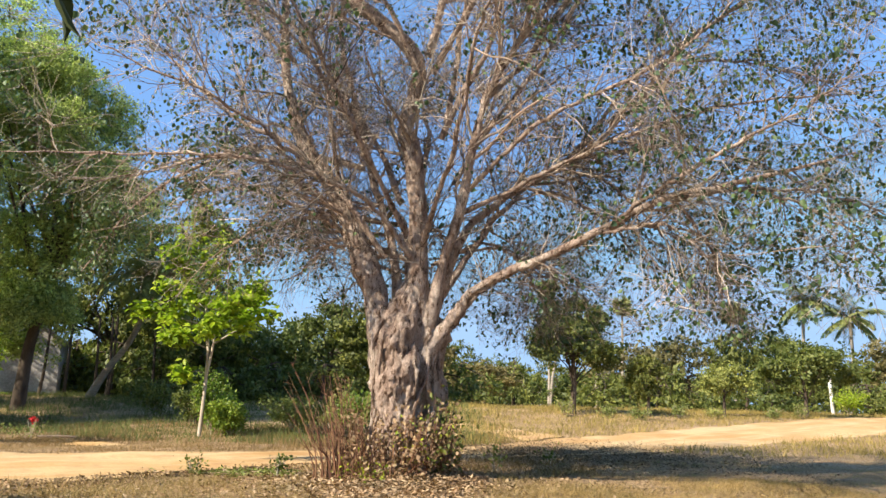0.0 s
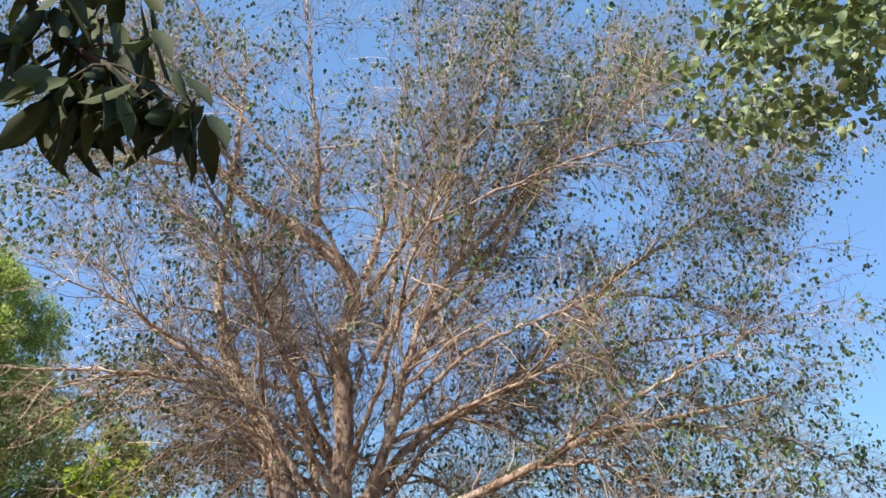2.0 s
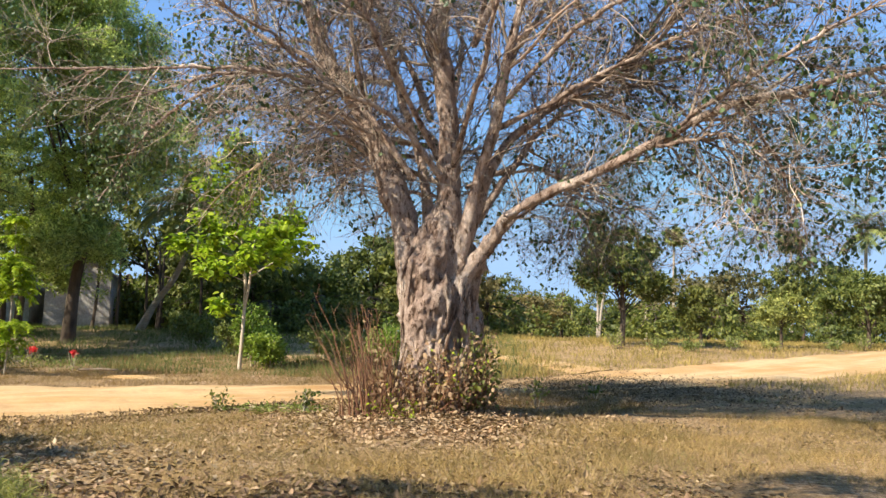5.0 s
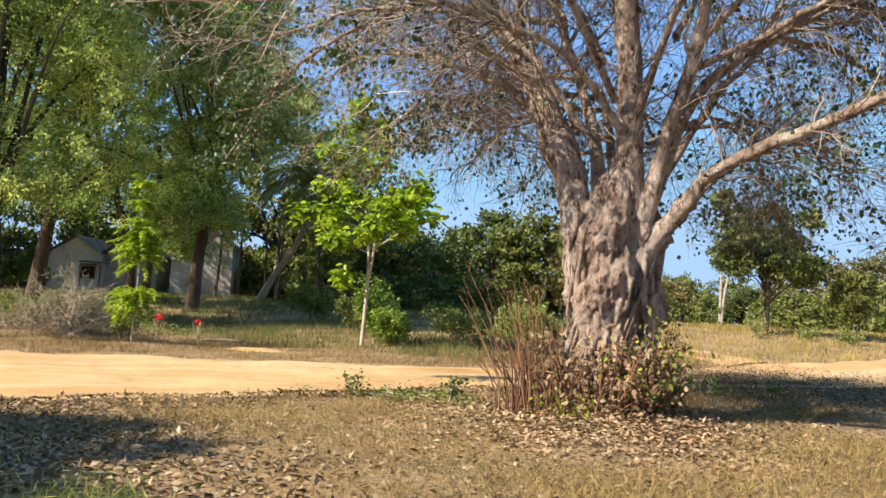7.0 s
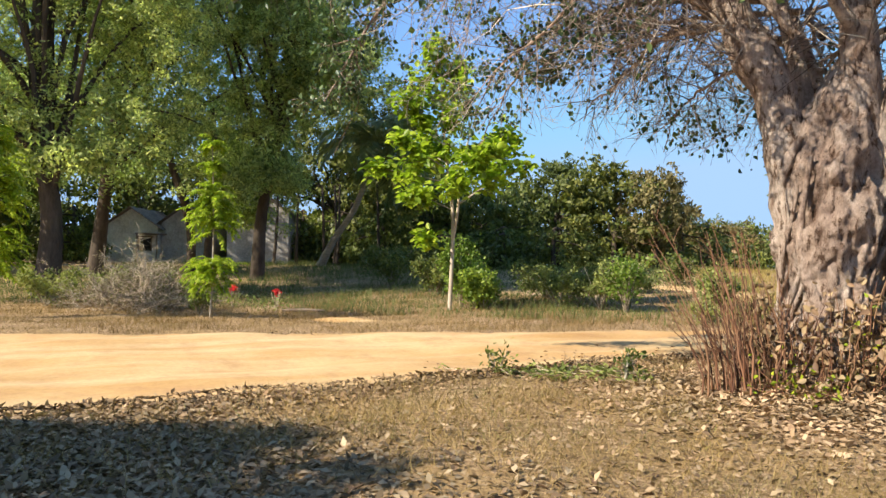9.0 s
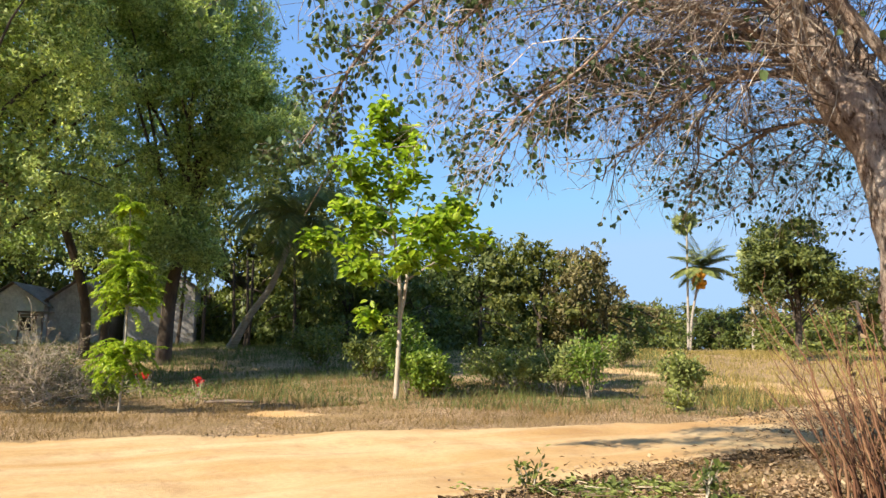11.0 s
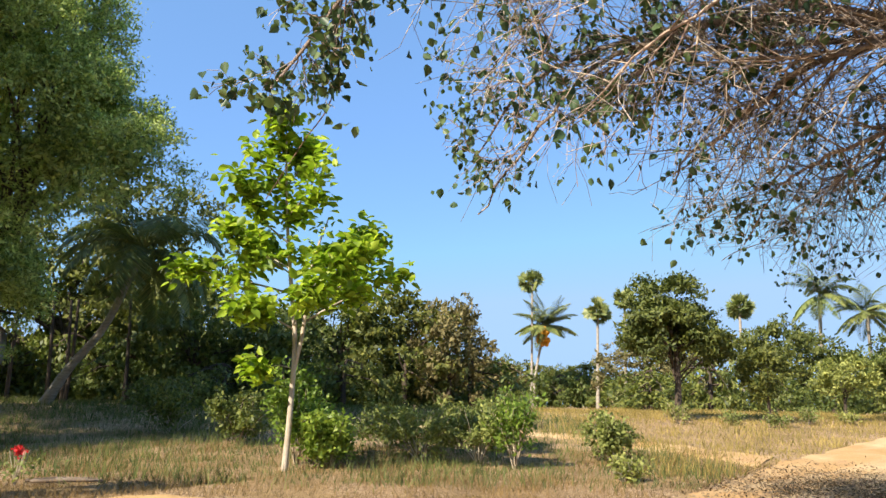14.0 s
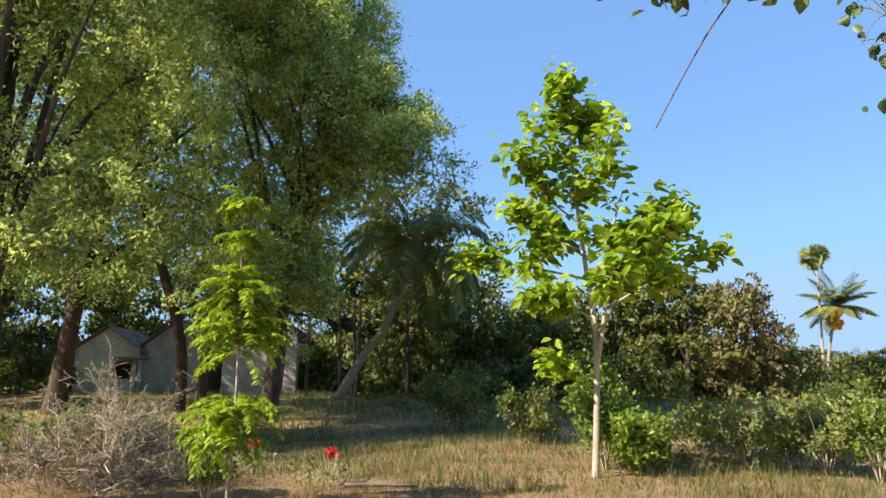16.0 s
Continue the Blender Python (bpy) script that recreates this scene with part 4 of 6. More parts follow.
full_tree("tamarind_tree", TAM, [(-20.5, 37.5, 0.4, 0.3), (-20, 37, 4, 0.25), (-18.6, 36, 8, 0.24), (-17.5, 35.3, 13, 0.12)],
    [(-17.3, 35.5, 9.4, 3.5, 3.6, 3.4), (-20.4, 36.2, 13.8, 3.6, 4.0, 4.6), (-14.9, 34.3, 9.0, 1.9, 2.3, 2.1), (-18.6, 34.8, 5.6, 1.7, 1.8, 1.8), (-20.6, 36, 5.8, 2.8, 2.5, 2.4), (-21.4, 38.5, 3.8, 2.0, 2, 1.4), (-20.6, 34.8, 4.6, 2.0, 1.8, 1.5)], 112000, 0.165, 0.4, LEAF_TAMARIND, BARK_DARK, 24, 0.1, fill=15000, droop=0.25, clump=0.58, per=50, hollow=0.62, sub=0.40, billows=12, up=0.45, group="tamarind trees")
# added mostly out of view, to throw shade on the huts
full_tree("tamarind_tree", "broad dark tree shading the old hut", [(-46, 45, 0.8, 0.45), (-45.6, 45, 4, 0.36), (-45, 45, 9, 0.2)],
    [(-45, 45, 9.5, 6, 5, 5), (-39.5, 47.5, 9.5, 4.5, 3.2, 3.6), (-36, 48.5, 7.6, 3, 2.4, 2.2), (-33.5, 50, 8.5, 3.4, 2.6, 2.8)], 36000, 0.3, 0.4, LEAF_TAMARIND, BARK_DARK, 24, 0.12, droop=0.2, clump=1.2, hollow=0.35, group="tamarind trees")
full_tree("tamarind_tree", "broad dark tree far behind the old hut", [(-27, 63, 1.0, 0.4), (-27, 63, 5, 0.3), (-27, 63, 9, 0.15)],
    [(-24, 62, 9, 8, 4, 7), (-36, 63, 9, 8, 4, 7), (-17.5, 60, 6.5, 4, 3, 4.5)], 24000, 0.42, 0.45, LEAF_WOOD, BARK_DARK, 20, 0.12, clump=1.3, hollow=0.3, group="tamarind trees")

# ---- hut behind the tamarinds ----
def hut(x, y, turn, W, D, H, AP, label, plaster, windows=True):
    h = thing("hut", label, "hut", (x, y, g(x, y) - 0.1), "old huts under the trees")
    h.rotation_euler = (0, 0, radians(turn))
    t = 0.22
    gable = np.array([(-W / 2, 0, 0), (W / 2, 0, 0), (W / 2, 0, H), (0, 0, AP), (-W / 2, 0, H)], float)
    for y, nm in ((-D / 2, "front_gable"), (D / 2 - t, "rear_gable")):
        V = np.concatenate([gable + (0, y, 0), gable + (0, y + t, 0)])
        side = np.array([(i, (i + 1) % 5, (i + 1) % 5 + 5, i + 5) for i in range(5)])
        part(nm, [(V, np.array([(4, 3, 2, 1, 0)]), 0), (V, np.array([(5, 6, 7, 8, 9)]), 0), (V, side, 0)], plaster, h)
    part("wall", [box_piece(-W / 2, -W / 2 + t, -D / 2 + t, D / 2 - t, 0, H)], plaster, h)
    part("wall", [box_piece(W / 2 - t, W / 2, -D / 2 + t, D / 2 - t, 0, H)], plaster, h)
    for s in (-1, 1):
        xs = np.linspace(0, s * (W / 2 + 0.45), 40)
        zs = AP + 0.12 - np.abs(xs) * (AP - H) / (W / 2) + 0.03 * np.sin(np.arange(40) * 1.6)
        ys = np.array([-D / 2 - 0.4, D / 2 + 0.4])
        top = np.stack([np.tile(xs, 2), np.repeat(ys, 40), np.tile(zs, 2)], -1)
        V = np.concatenate([top, top - (0, 0, 0.05)])
        i = np.arange(39)
        part("roof_sheet", [(V, np.stack([i, i + 1, i + 41, i + 40], -1), 0), (V, np.stack([i + 80, i + 120, i + 121, i + 81], -1), 0), (V, np.stack([i, i + 80, i + 81, i + 1], -1), 0)], TIN, h)
    if not windows:
        return h
    # near-black panel on the wall; the room's shade is its colour
    win = part("window", [box_piece(0.55, 1.45, -D / 2 - 0.03, -D / 2 + 0.02, 0.95, 1.85)], DARK_PANEL, h, "dark panel standing for the shade in an unglazed window")
    for x in (0.5, 1.45):
        part("window_frame", [box_piece(x, x + 0.07, -D / 2 - 0.07, -D / 2 + 0.03, 0.9, 1.92)], WOOD_OLD, win)
    part("porch_roof", [box_piece(0.9, 2.6, -D / 2 - 1.5, -D / 2 - 0.02, 2.1, 2.2)], TIN, h, "sagging porch roof of rusty sheet")
    for x in (1.0, 2.4):
        part("porch_post", [tubes(np.array([[(x, -D / 2 - 1.4, 0), (x + 0.03, -D / 2 - 1.4, 1.1), (x, -D / 2 - 1.4, 2.1)]]), np.full((1, 3), 0.06), 7)], WOOD_OLD, h)
    part("lintel", [box_piece(0.4, 1.6, -D / 2 - 0.12, -D / 2, 1.92, 2.02)], WOOD_OLD, h)
    return h


hut(-39.1, 54.6, 14, 3.9, 5.4, 2.7, 4.0, "small old plastered hut with a weathered sheet roof", PLASTER)
hut(-35.5, 56.0, 16, 3.8, 5.4, 3.0, 4.4, "shaded grey hut joined to the plastered one", PLASTER_SHADED, False)
hut(-29.9, 55.6, 20, 4.3, 4.4, 4.0, 5.3, "tall grey plastered outbuilding shaded by trees", PLASTER_SHADED, False)


# ---- palms ----
def fronds(parent, top, n, L, drop, leaf_w, mat, leaflets=46, name="frond"):
    for a in np.linspace(0, 2 * np.pi, n, endpoint=False):
        a += rng.uniform(-0.25, 0.25)
        e = rng.uniform(-0.4, 1.4)
        d0 = np.array([math.cos(a) * math.cos(e), math.sin(a) * math.cos(e), math.sin(e)])
        pos, d, P = np.array(top, float), d0, []
        for k in range(12):
            P.append(pos)
            d = unit(d - UP * drop * (0.5 + k * 0.09))
            pos = pos + d * L / 11
        P = np.array(P)
        T = unit(np.gradient(P, axis=0))
        side = unit(np.cross(T, UP))
        u = np.linspace(0.12, 0.99, leaflets) * 10.99
        k, fr = u.astype(int), (u % 1)[:, None]
        at = P[k] * (1 - fr) + P[k + 1] * fr
        ll = L * 0.26 * np.sin(np.clip(u / 11 * 2.6 + 0.45, 0, 3.05)) + 0.08
        pieces = [tubes(P[None], np.linspace(0.035, 0.008, 12)[None], 4)]
        for s in (1, -1):
            pieces.append(leaves(at, s * side[k] + T[k] * 0.5 - UP * 0.55 + rng.normal(size=(leaflets, 3)) * 0.08, UP + T[k] * 0.2, ll, leaf_w, 0, 0.1))
        part(name, pieces, mat, parent)


def coconut(label, stem, L=3.2, n=20, fruit=False, detail=40, drop=0.13, bark=None, leaf_w=0.085):
    p = thing("coconut_palm", label, "palm", (0, 0, 0), "coconut palms")
    P, R = smooth_path(stem, 22)
    R = R * (1 + 0.06 * (np.arange(22) % 2))
    part("trunk", [tubes(P[None], R[None], 9)], bark or BARK_PALM, p, smooth=True)
    fronds(p, P[-1], n, L, drop, leaf_w, LEAF_PALM, detail)
    if fruit:
        for k in range(26):
            a, z = rng.uniform(0, 6.3), rng.uniform(-3.0, -0.6)
            bm = bmesh.new()
            bmesh.ops.create_icosphere(bm, subdivisions=2, radius=0.36, matrix=Matrix.Translation(P[-1] + np.array([-0.5 + 0.75 * math.cos(a), -1.1 + 0.75 * math.sin(a), z])) @ Matrix.Diagonal((1, 1, 1.3, 1)))
            me = bpy.data.meshes.new("coconut")
            bm.to_mesh(me)
            bm.free()
            me.materials.append(FRUIT)
            ob = new("coconut", me)
            ob.parent = p
    return p


def palmyra(label, x, y, h, r=1.5):
    p = thing("palmyra_palm", label, "palm", (0, 0, 0), "palmyra palms")
    z = g(x, y)
    P, R = smooth_path([(x, y, z - 0.1, 0.24), (x + 0.1, y, z + h * 0.5, 0.17), (x + 0.2, y, z + h, 0.15)], 12)
    part("trunk", [tubes(P[None], R[None], 8)], BARK_PALM, p, smooth=True)
    for _ in range(44):
        d = scatter_dirs(1)[0]
        d[2] += 0.05
        hub = P[-1] + unit(d) * r * rng.uniform(0.1, 0.6)
        side, m = unit(np.cross(d, rng.normal(size=3))), 15
        flat = np.cross(d, side)
        a = np.linspace(-1.25, 1.25, m)[:, None]
        way = np.cos(a) * d + np.sin(a) * side
        part("fan_leaf", [tubes(np.stack([P[-1], hub])[None], np.full((1, 2), 0.03), 4), leaves(np.tile(hub, (m, 1)), way, np.tile(flat, (m, 1)) + rng.normal(size=(m, 3)) * 0.3, r * rng.uniform(0.42, 0.62, m), 0.26, 0, 0.12)], LEAF_PALM, p)


coconut("leaning coconut palm with drooping fronds beside the tamarinds", [(-22.2, 48.6, g(-22, 48) - 0.1, 0.3), (-20.9, 47.9, 2.9, 0.2), (-19.16, 47.0, 4.9, 0.17), (-17.5, 46.0, 8.3, 0.15)], 4.6, 26, False, 60, 0.24, None, 0.09)
coconut("slender pale coconut palm with a heavy bunch of orange coconuts", [(17.4, 120, g(17.4, 120) - 0.1, 0.24), (17.9, 120, 6.5, 0.18), (19.3, 120, 13.2, 0.16)], 5.3, 36, True, 60, 0.10, BARK_PALM, 0.15)
palmyra("tall palmyra palm with a round head of fan leaves", 17.2, 120, 19.85 - g(17, 120), 2.25)
palmyra("distant palmyra palm above the scrub", 19.7, 96, 11.3, 1.75)
palmyra("distant palmyra palm above the scrub", 23.0, 96, 12.7, 1.8)
palmyra("distant palmyra palm above the scrub", 37.2, 96, 12.4, 1.8)
coconut("distant pale coconut palm above the scrub", [(42, 88, 1, 0.28), (42.2, 88, 6, 0.2), (42.6, 88, 14.2, 0.17)], 4.4, 26, False, 30, 0.13, None, 0.17)
coconut("distant pale coconut palm above the scrub", [(47.5, 88, 1, 0.28), (48, 88, 5, 0.2), (48, 88, 12.4, 0.17)], 4.2, 26, False, 30, 0.13, None, 0.17)

# ---- the young broad-leaved tree across the road ----
def young_tree():
    x, y = -8.57, 27.8
    t = thing("young_tree", "slender young tree with pale stem and large bright green leaves", "tree", (0, 0, 0))
    z = g(x, y)
    stems = [
        [(x, y, z - 0.05, 0.078), (x + 0.05, y, 1.2, 0.066), (x + 0.07, y, 2.9, 0.055), (x - 0.1, y + 0.1, 4.2, 0.05), (x - 0.3, y, 6.0, 0.035), (x - 0.45, y, 8.3, 0.012)],
        [(x + 0.06, y, 2.1, 0.05), (x + 0.25, y - 0.1, 3.2, 0.045), (x + 0.35, y - 0.1, 4.6, 0.035), (x + 0.7, y, 5.9, 0.012)],
    ]
    ps = [smooth_path(s, 14) for s in stems]
    arms = [
        [(x, y, 4.0, 0.03), (x - 1.2, y + 0.1, 4.3, 0.022), (x - 2.6, y + 0.3, 4.6, 0.01)],
        [(x + 0.3, y, 3.4, 0.03), (x + 1.2, y - 0.3, 3.9, 0.022), (x + 2.5, y - 0.6, 4.5, 0.01)],
        [(x, y, 3.3, 0.025), (x + 0.3, y - 1.0, 3.8, 0.02), (x + 0.6, y - 1.8, 4.0, 0.01)],
        [(x - 0.1, y, 4.5, 0.025), (x + 0.7, y + 0.6, 5.0, 0.02), (x + 1.6, y + 0.8, 5.8, 0.01)],
        [(x - 0.2, y, 5.2, 0.022), (x - 0.9, y - 0.3, 5.8, 0.016), (x - 1.3, y - 0.5, 6.7, 0.008)],
        [(x - 0.3, y, 5.8, 0.02), (x + 0.2, y - 0.4, 6.4, 0.015), (x + 0.6, y - 0.5, 7.3, 0.008)],
        [(x - 0.1, y, 4.6, 0.02), (x - 0.7, y + 0.6, 5.0, 0.015), (x - 1.1, y + 1.0, 5.5, 0.008)],
        [(x, y, 3.2, 0.02), (x - 0.6, y - 0.7, 3.5, 0.015), (x - 0.8, y - 1.1, 3.6, 0.008)],
        [(x + 0.05, y, 2.3, 0.014), (x - 0.3, y - 0.1, 2.35, 0.01), (x - 0.75, y - 0.2, 2.2, 0.005)],
        [(x + 0.3, y, 4.0, 0.02), (x + 1.1, y + 0.2, 4.3, 0.015), (x + 1.9, y + 0.2, 5.3, 0.008)],
        [(x - 0.35, y, 6.4, 0.016), (x - 0.8, y - 0.2, 6.9, 0.012), (x - 1.15, y - 0.2, 7.6, 0.006)],
        [(x - 0.35, y, 6.6, 0.016), (x - 0.1, y + 0.4, 7.2, 0.012), (x + 0.1, y + 0.5, 8.0, 0.006)],
        [(x - 0.4, y, 7.2, 0.014), (x - 0.6, y - 0.2, 7.8, 0.01), (x - 0.6, y - 0.2, 8.5, 0.006)],
        [(x + 0.3, y, 3.8, 0.02), (x + 0.9, y - 0.9, 4.3, 0.015), (x + 1.5, y - 1.3, 4.9, 0.008)],
        [(x, y, 4.4, 0.02), (x - 0.8, y - 0.6, 4.9, 0.015), (x - 1.5, y - 0.8, 5.4, 0.008)],
    ]
    pa = [smooth_path(s, 14) for s in arms]
    P0, R0 = np.array([p for p, _ in ps]), np.array([r for _, r in ps])
    PA, RA = np.array([p for p, _ in pa]), np.array([r for _, r in pa])
    part("trunk", [tubes(P0, R0, 9)], BARK_PALE, t, "pale forked stem", True)
    P1, R1 = sprout(np.concatenate([PA, P0[:1, 6:][:, :8].repeat(2, 1)[:, 1:15]]), np.concatenate([RA, R0[:1, 6:][:, :8].repeat(2, 1)[:, 1:15]]), 60, (0.3, 1.0), (25, 60), (0.3, 0.8), 5, 0.1, 0.06, 0.6, 0.4)
    for q, w in zip(PA, RA):
        part("branch", [tubes(q[None], w[None], 6)], BARK_PALM, t, smooth=True)
    part("twigwork", [tubes(P1, np.maximum(R1, 0.009), 4)], BARK_PALM, t, kind="stuff")
    src = np.concatenate([P1[:, 2:].reshape(-1, 3), PA[:8, 6:].reshape(-1, 3), PA[9:, 6:].reshape(-1, 3), PA[8, 11:], P0[0, 10:], P0[1, 9:]])
    src = src[rng.integers(0, len(src), 1000)]
    pos = np.repeat(src, 4, 0) + rng.normal(size=(4000, 3)) * 0.15
    way = scatter_dirs(len(pos), 0.4) * 0.9 - UP * 0.25
    size = rng.uniform(0.17, 0.32, len(pos))
    part("leafage", [leaves(pos, way, UP * 0.8 + scatter_dirs(len(pos)) * 0.6, size, size * 0.68, 0, 0.16, True)], LEAF_YOUNG, t, kind="stuff")


young_tree()


# ---- feathery saplings by the road ----
def sapling(x, y, h, label, tiers):
    t = thing("sapling", label, "sapling", (0, 0, 0), "feathery saplings")
    z = g(x, y)
    P, R = smooth_path([(x, y, z - 0.05, 0.028), (x + 0.05, y, z + h * 0.35, 0.023), (x, y + 0.03, z + h * 0.7, 0.017), (x - 0.05, y, z + h, 0.008)], 14)
    part("stem", [tubes(P[None], R[None], 7)], BARK_PALM, t, smooth=True)
    pieces = []
    for lo, hi, n, L in tiers:
        for _ in range(n):
            u = rng.uniform(lo, hi) * 12.9
            at = P[int(u)] + (P[int(u) + 1] - P[int(u)]) * (u % 1)
            a, K = rng.uniform(0, 6.3), 12
            d, pos, Q = np.array([math.cos(a), math.sin(a), rng.uniform(0.1, 1.6)]), at, []
            ll = L * rng.uniform(0.6, 1.1)
            for _ in range(K):
                Q.append(pos)
                d = unit(d - UP * 0.16 + rng.normal(size=3) * 0.09)
                pos = pos + d * ll / K
            Q = np.array(Q)
            T = unit(np.gradient(Q, axis=0))
            side = unit(np.cross(T, UP))
            pieces.append(tubes(Q[None], np.full((1, K), 0.004), 3))
            for s in (1, -1):
                for f in (0, 0.5):
                    pieces.append(leaves(Q[2:] - f * T[2:] * ll / K, s * side[2:] + T[2:] * 0.6 - UP * 0.45 + rng.normal(size=(K - 2, 3)) * 0.25, UP + rng.normal(size=(K - 2, 3)) * 0.4, rng.uniform(0.09, 0.15, K - 2), rng.uniform(0.035, 0.055, K - 2), 0, 0.12))
    part("leafage", pieces, LEAF_BRIGHT, t, kind="stuff")


sapling(-13.6, 22.3, 4.6, "slim sapling with bright yellow-green feathery leaves in tiers", [(0.18, 0.31, 62, 0.98), (0.46, 0.66, 95, 0.98), (0.66, 0.72, 18, 0.6), (0.83, 0.87, 18, 0.5), (0.96, 1.0, 24, 0.45)])
sapling(-18.2, 20.0, 4.8, "slim sapling with bright feathery leaves by the road", [(0.2, 0.42, 60, 0.95), (0.5, 0.8, 100, 1.0), (0.85, 1.0, 40, 0.6)])


# ---- shrubs ----
def shrub(x, y, r, h, label, leafmat, n=1400, leaf=0.09, stems=16, ratio=0.5, group="shrubs", lean=0.5, bark=None):
    t = thing("shrub", label, "shrub", (x, y, g(x, y) - 0.02), group)
    K = 6
    a = rng.uniform(0, 6.3, stems)
    top = np.stack([np.cos(a) * r * rng.uniform(0.2, 0.9, stems), np.sin(a) * r * rng.uniform(0.2, 0.9, stems), h * rng.uniform(0.55, 1.0, stems)], -1)
    u = np.linspace(0, 1, K)[:, None]
    P = top[:, None] * u + np.stack([np.cos(a), np.sin(a), 0 * a], -1)[:, None] * 0.06 + rng.normal(size=(stems, K, 3)) * 0.03 * u
    P[:, :, :2] *= (0.35 + 0.65 * u) ** lean
    R = np.full((stems, 1), 0.012) * np.linspace(1, 0.4, K)
    P1, R1 = sprout(P, R, stems * 5, (0.3, 1), (20, 60), (h * 0.18, h * 0.4), 4, 0.15, 0.02, 0.7, 0.5)
    part("stemwork", [tubes(P, R, 4), tubes(P1, R1, 3)], bark or TWIG_DRY, t, kind="stuff")
    i = rng.integers(0, len(P1), n)
    k = rng.integers(1, 4, n)
    pos = P1[i, k] + rng.normal(size=(n, 3)) * leaf * 0.8
    size = leaf * rng.uniform(0.6, 1.35, n)
    part("leafage", [leaves(pos, scatter_dirs(n) + UP * 0.1, UP * 0.6 + scatter_dirs(n), size, size * ratio, 0, 0.15)], leafmat, t, kind="stuff")
    return t


for x, y, r, h, lab, m, n, lf in [
    (-7.6, 28.3, 1.0, 1.3, "leafy green shrub at the young tree's foot", LEAF_FRESH, 2400, 0.12),
    (-8.4, 28.8, 0.9, 2.3, "leafy green shrub at the young tree's foot", LEAF_FRESH, 1900, 0.12),
    (-5.4, 29.8, 1.7, 1.5, "loose olive-green shrub in dry grass", LEAF_OLIVE, 2600, 0.10),
    (-4.0, 29.2, 1.5, 1.4, "loose olive-green shrub in dry grass", LEAF_OLIVE, 1800, 0.10),
    (-3.2, 28.6, 0.7, 1.8, "thin shrub with yellowing leaves", LEAF_FRESH, 800, 0.12),
    (-0.3, 30.1, 0.75, 1.25, "rounded olive-green roadside shrub", LEAF_OLIVE, 1300, 0.12),
    (-1.2, 26.6, 0.5, 0.6, "low sprawling roadside plant", LEAF_OLIVE, 350, 0.10),
    (-6.2, 33.0, 1.4, 1.1, "loose olive-green shrub in dry grass", LEAF_SHRUB, 1500, 0.11),
    (-3.0, 36.0, 1.4, 1.1, "loose olive-green shrub in dry grass", LEAF_OLIVE, 1500, 0.12),
    (-1.0, 40.0, 1.0, 1.4, "upright shrub with sparse leaves", LEAF_SHRUB, 900, 0.13),
    (-10.5, 33.5, 1.6, 1.5, "dark green shrub in the shade", LEAF_SHRUB, 1800, 0.12),
    (-13.0, 36.0, 1.8, 1.8, "dark green shrub in the shade", LEAF_SHRUB, 1800, 0.13),
    (-14.3, 22.9, 0.5, 0.9, "small leafy shrub beside the sapling", LEAF_SHRUB, 700, 0.08),
    (-17.4, 24.6, 1.5, 1.2, "straggling green bush beside the brush heap", LEAF_OLIVE, 2200, 0.09),
    (-20.3, 24.0, 1.8, 1.2, "straggling green bush beside the brush heap", LEAF_OLIVE, 2400, 0.09),
]:
    shrub(x, y, r, h, lab, m, int(1.6 * n), 1.1 * lf)

# heap of cut brush
heap = thing("brush_heap", "heap of dry grey cut branches by the road", "brush", (-16.7, 23.7, g(-16.7, 23.7)))
a, d = rng.uniform(0, 6.3, 300), rng.uniform(0, 1.5, 300)
p0 = np.stack([np.cos(a) * d * 1.5, np.sin(a) * d * 0.9, rng.uniform(0.0, 1.15, 300) * (1.15 - d / 1.7)], -1)
dr = scatter_dirs(300, 0.7) + UP * 0.35
HP = p0[:, None] + dr[:, None] * np.linspace(0, 1, 6)[:, None] * rng.uniform(0.5, 1.2, 300)[:, None, None]
HP[:, 1:] += rng.normal(size=(300, 5, 3)) * 0.04
HP[:, :, 2] = np.maximum(HP[:, :, 2], 0.01)
HR = rng.uniform(0.005, 0.014, 300)[:, None] * np.linspace(1, 0.4, 6)
HP2, HR2 = sprout(HP, HR, 3400, (0.1, 1), (20, 70), (0.2, 0.55), 4, 0.2, 0.0, 0.6, 0.5)
for q, w in zip(HP[:90], HR[:90]):
    part("stick", [tubes(q[None], w[None], 5)], TWIG_DRY, heap)
part("branch_tangle", [tubes(HP[90:], HR[90:], 5), tubes(HP2, np.maximum(HR2, 0.0035), 3)], TWIG_DRY, heap, kind="stuff")
pos = HP2[rng.integers(0, 3400, 2600), rng.integers(1, 4, 2600)] + rng.normal(size=(2600, 3)) * 0.05
part("leafage", [leaves(pos, scatter_dirs(2600) - UP * 0.3, scatter_dirs(2600), 0.07, 0.035)], LEAF_BROWN, heap, "withered leaves", kind="stuff")

# ---- suckers and plants at the fig's foot ----
suck = thing("sucker_clump", "clump of reddish upright suckers at the fig's foot", "suckers", (-1.75, 13.75, g(-1.75, 13.75)))
S = 84
b = np.stack([rng.normal(0.05, 0.22, S), rng.normal(0, 0.2, S), np.zeros(S)], -1)
high = rng.uniform(0.4, 1.0, S) ** 1.5 * 1.85
tip = np.stack([b[:, 0] * 1.5 - 0.22 * high + rng.normal(0, 0.14, S), b[:, 1] * 1.5 + rng.normal(0, 0.14, S), high], -1)
u = np.linspace(0, 1, 9)[:, None]
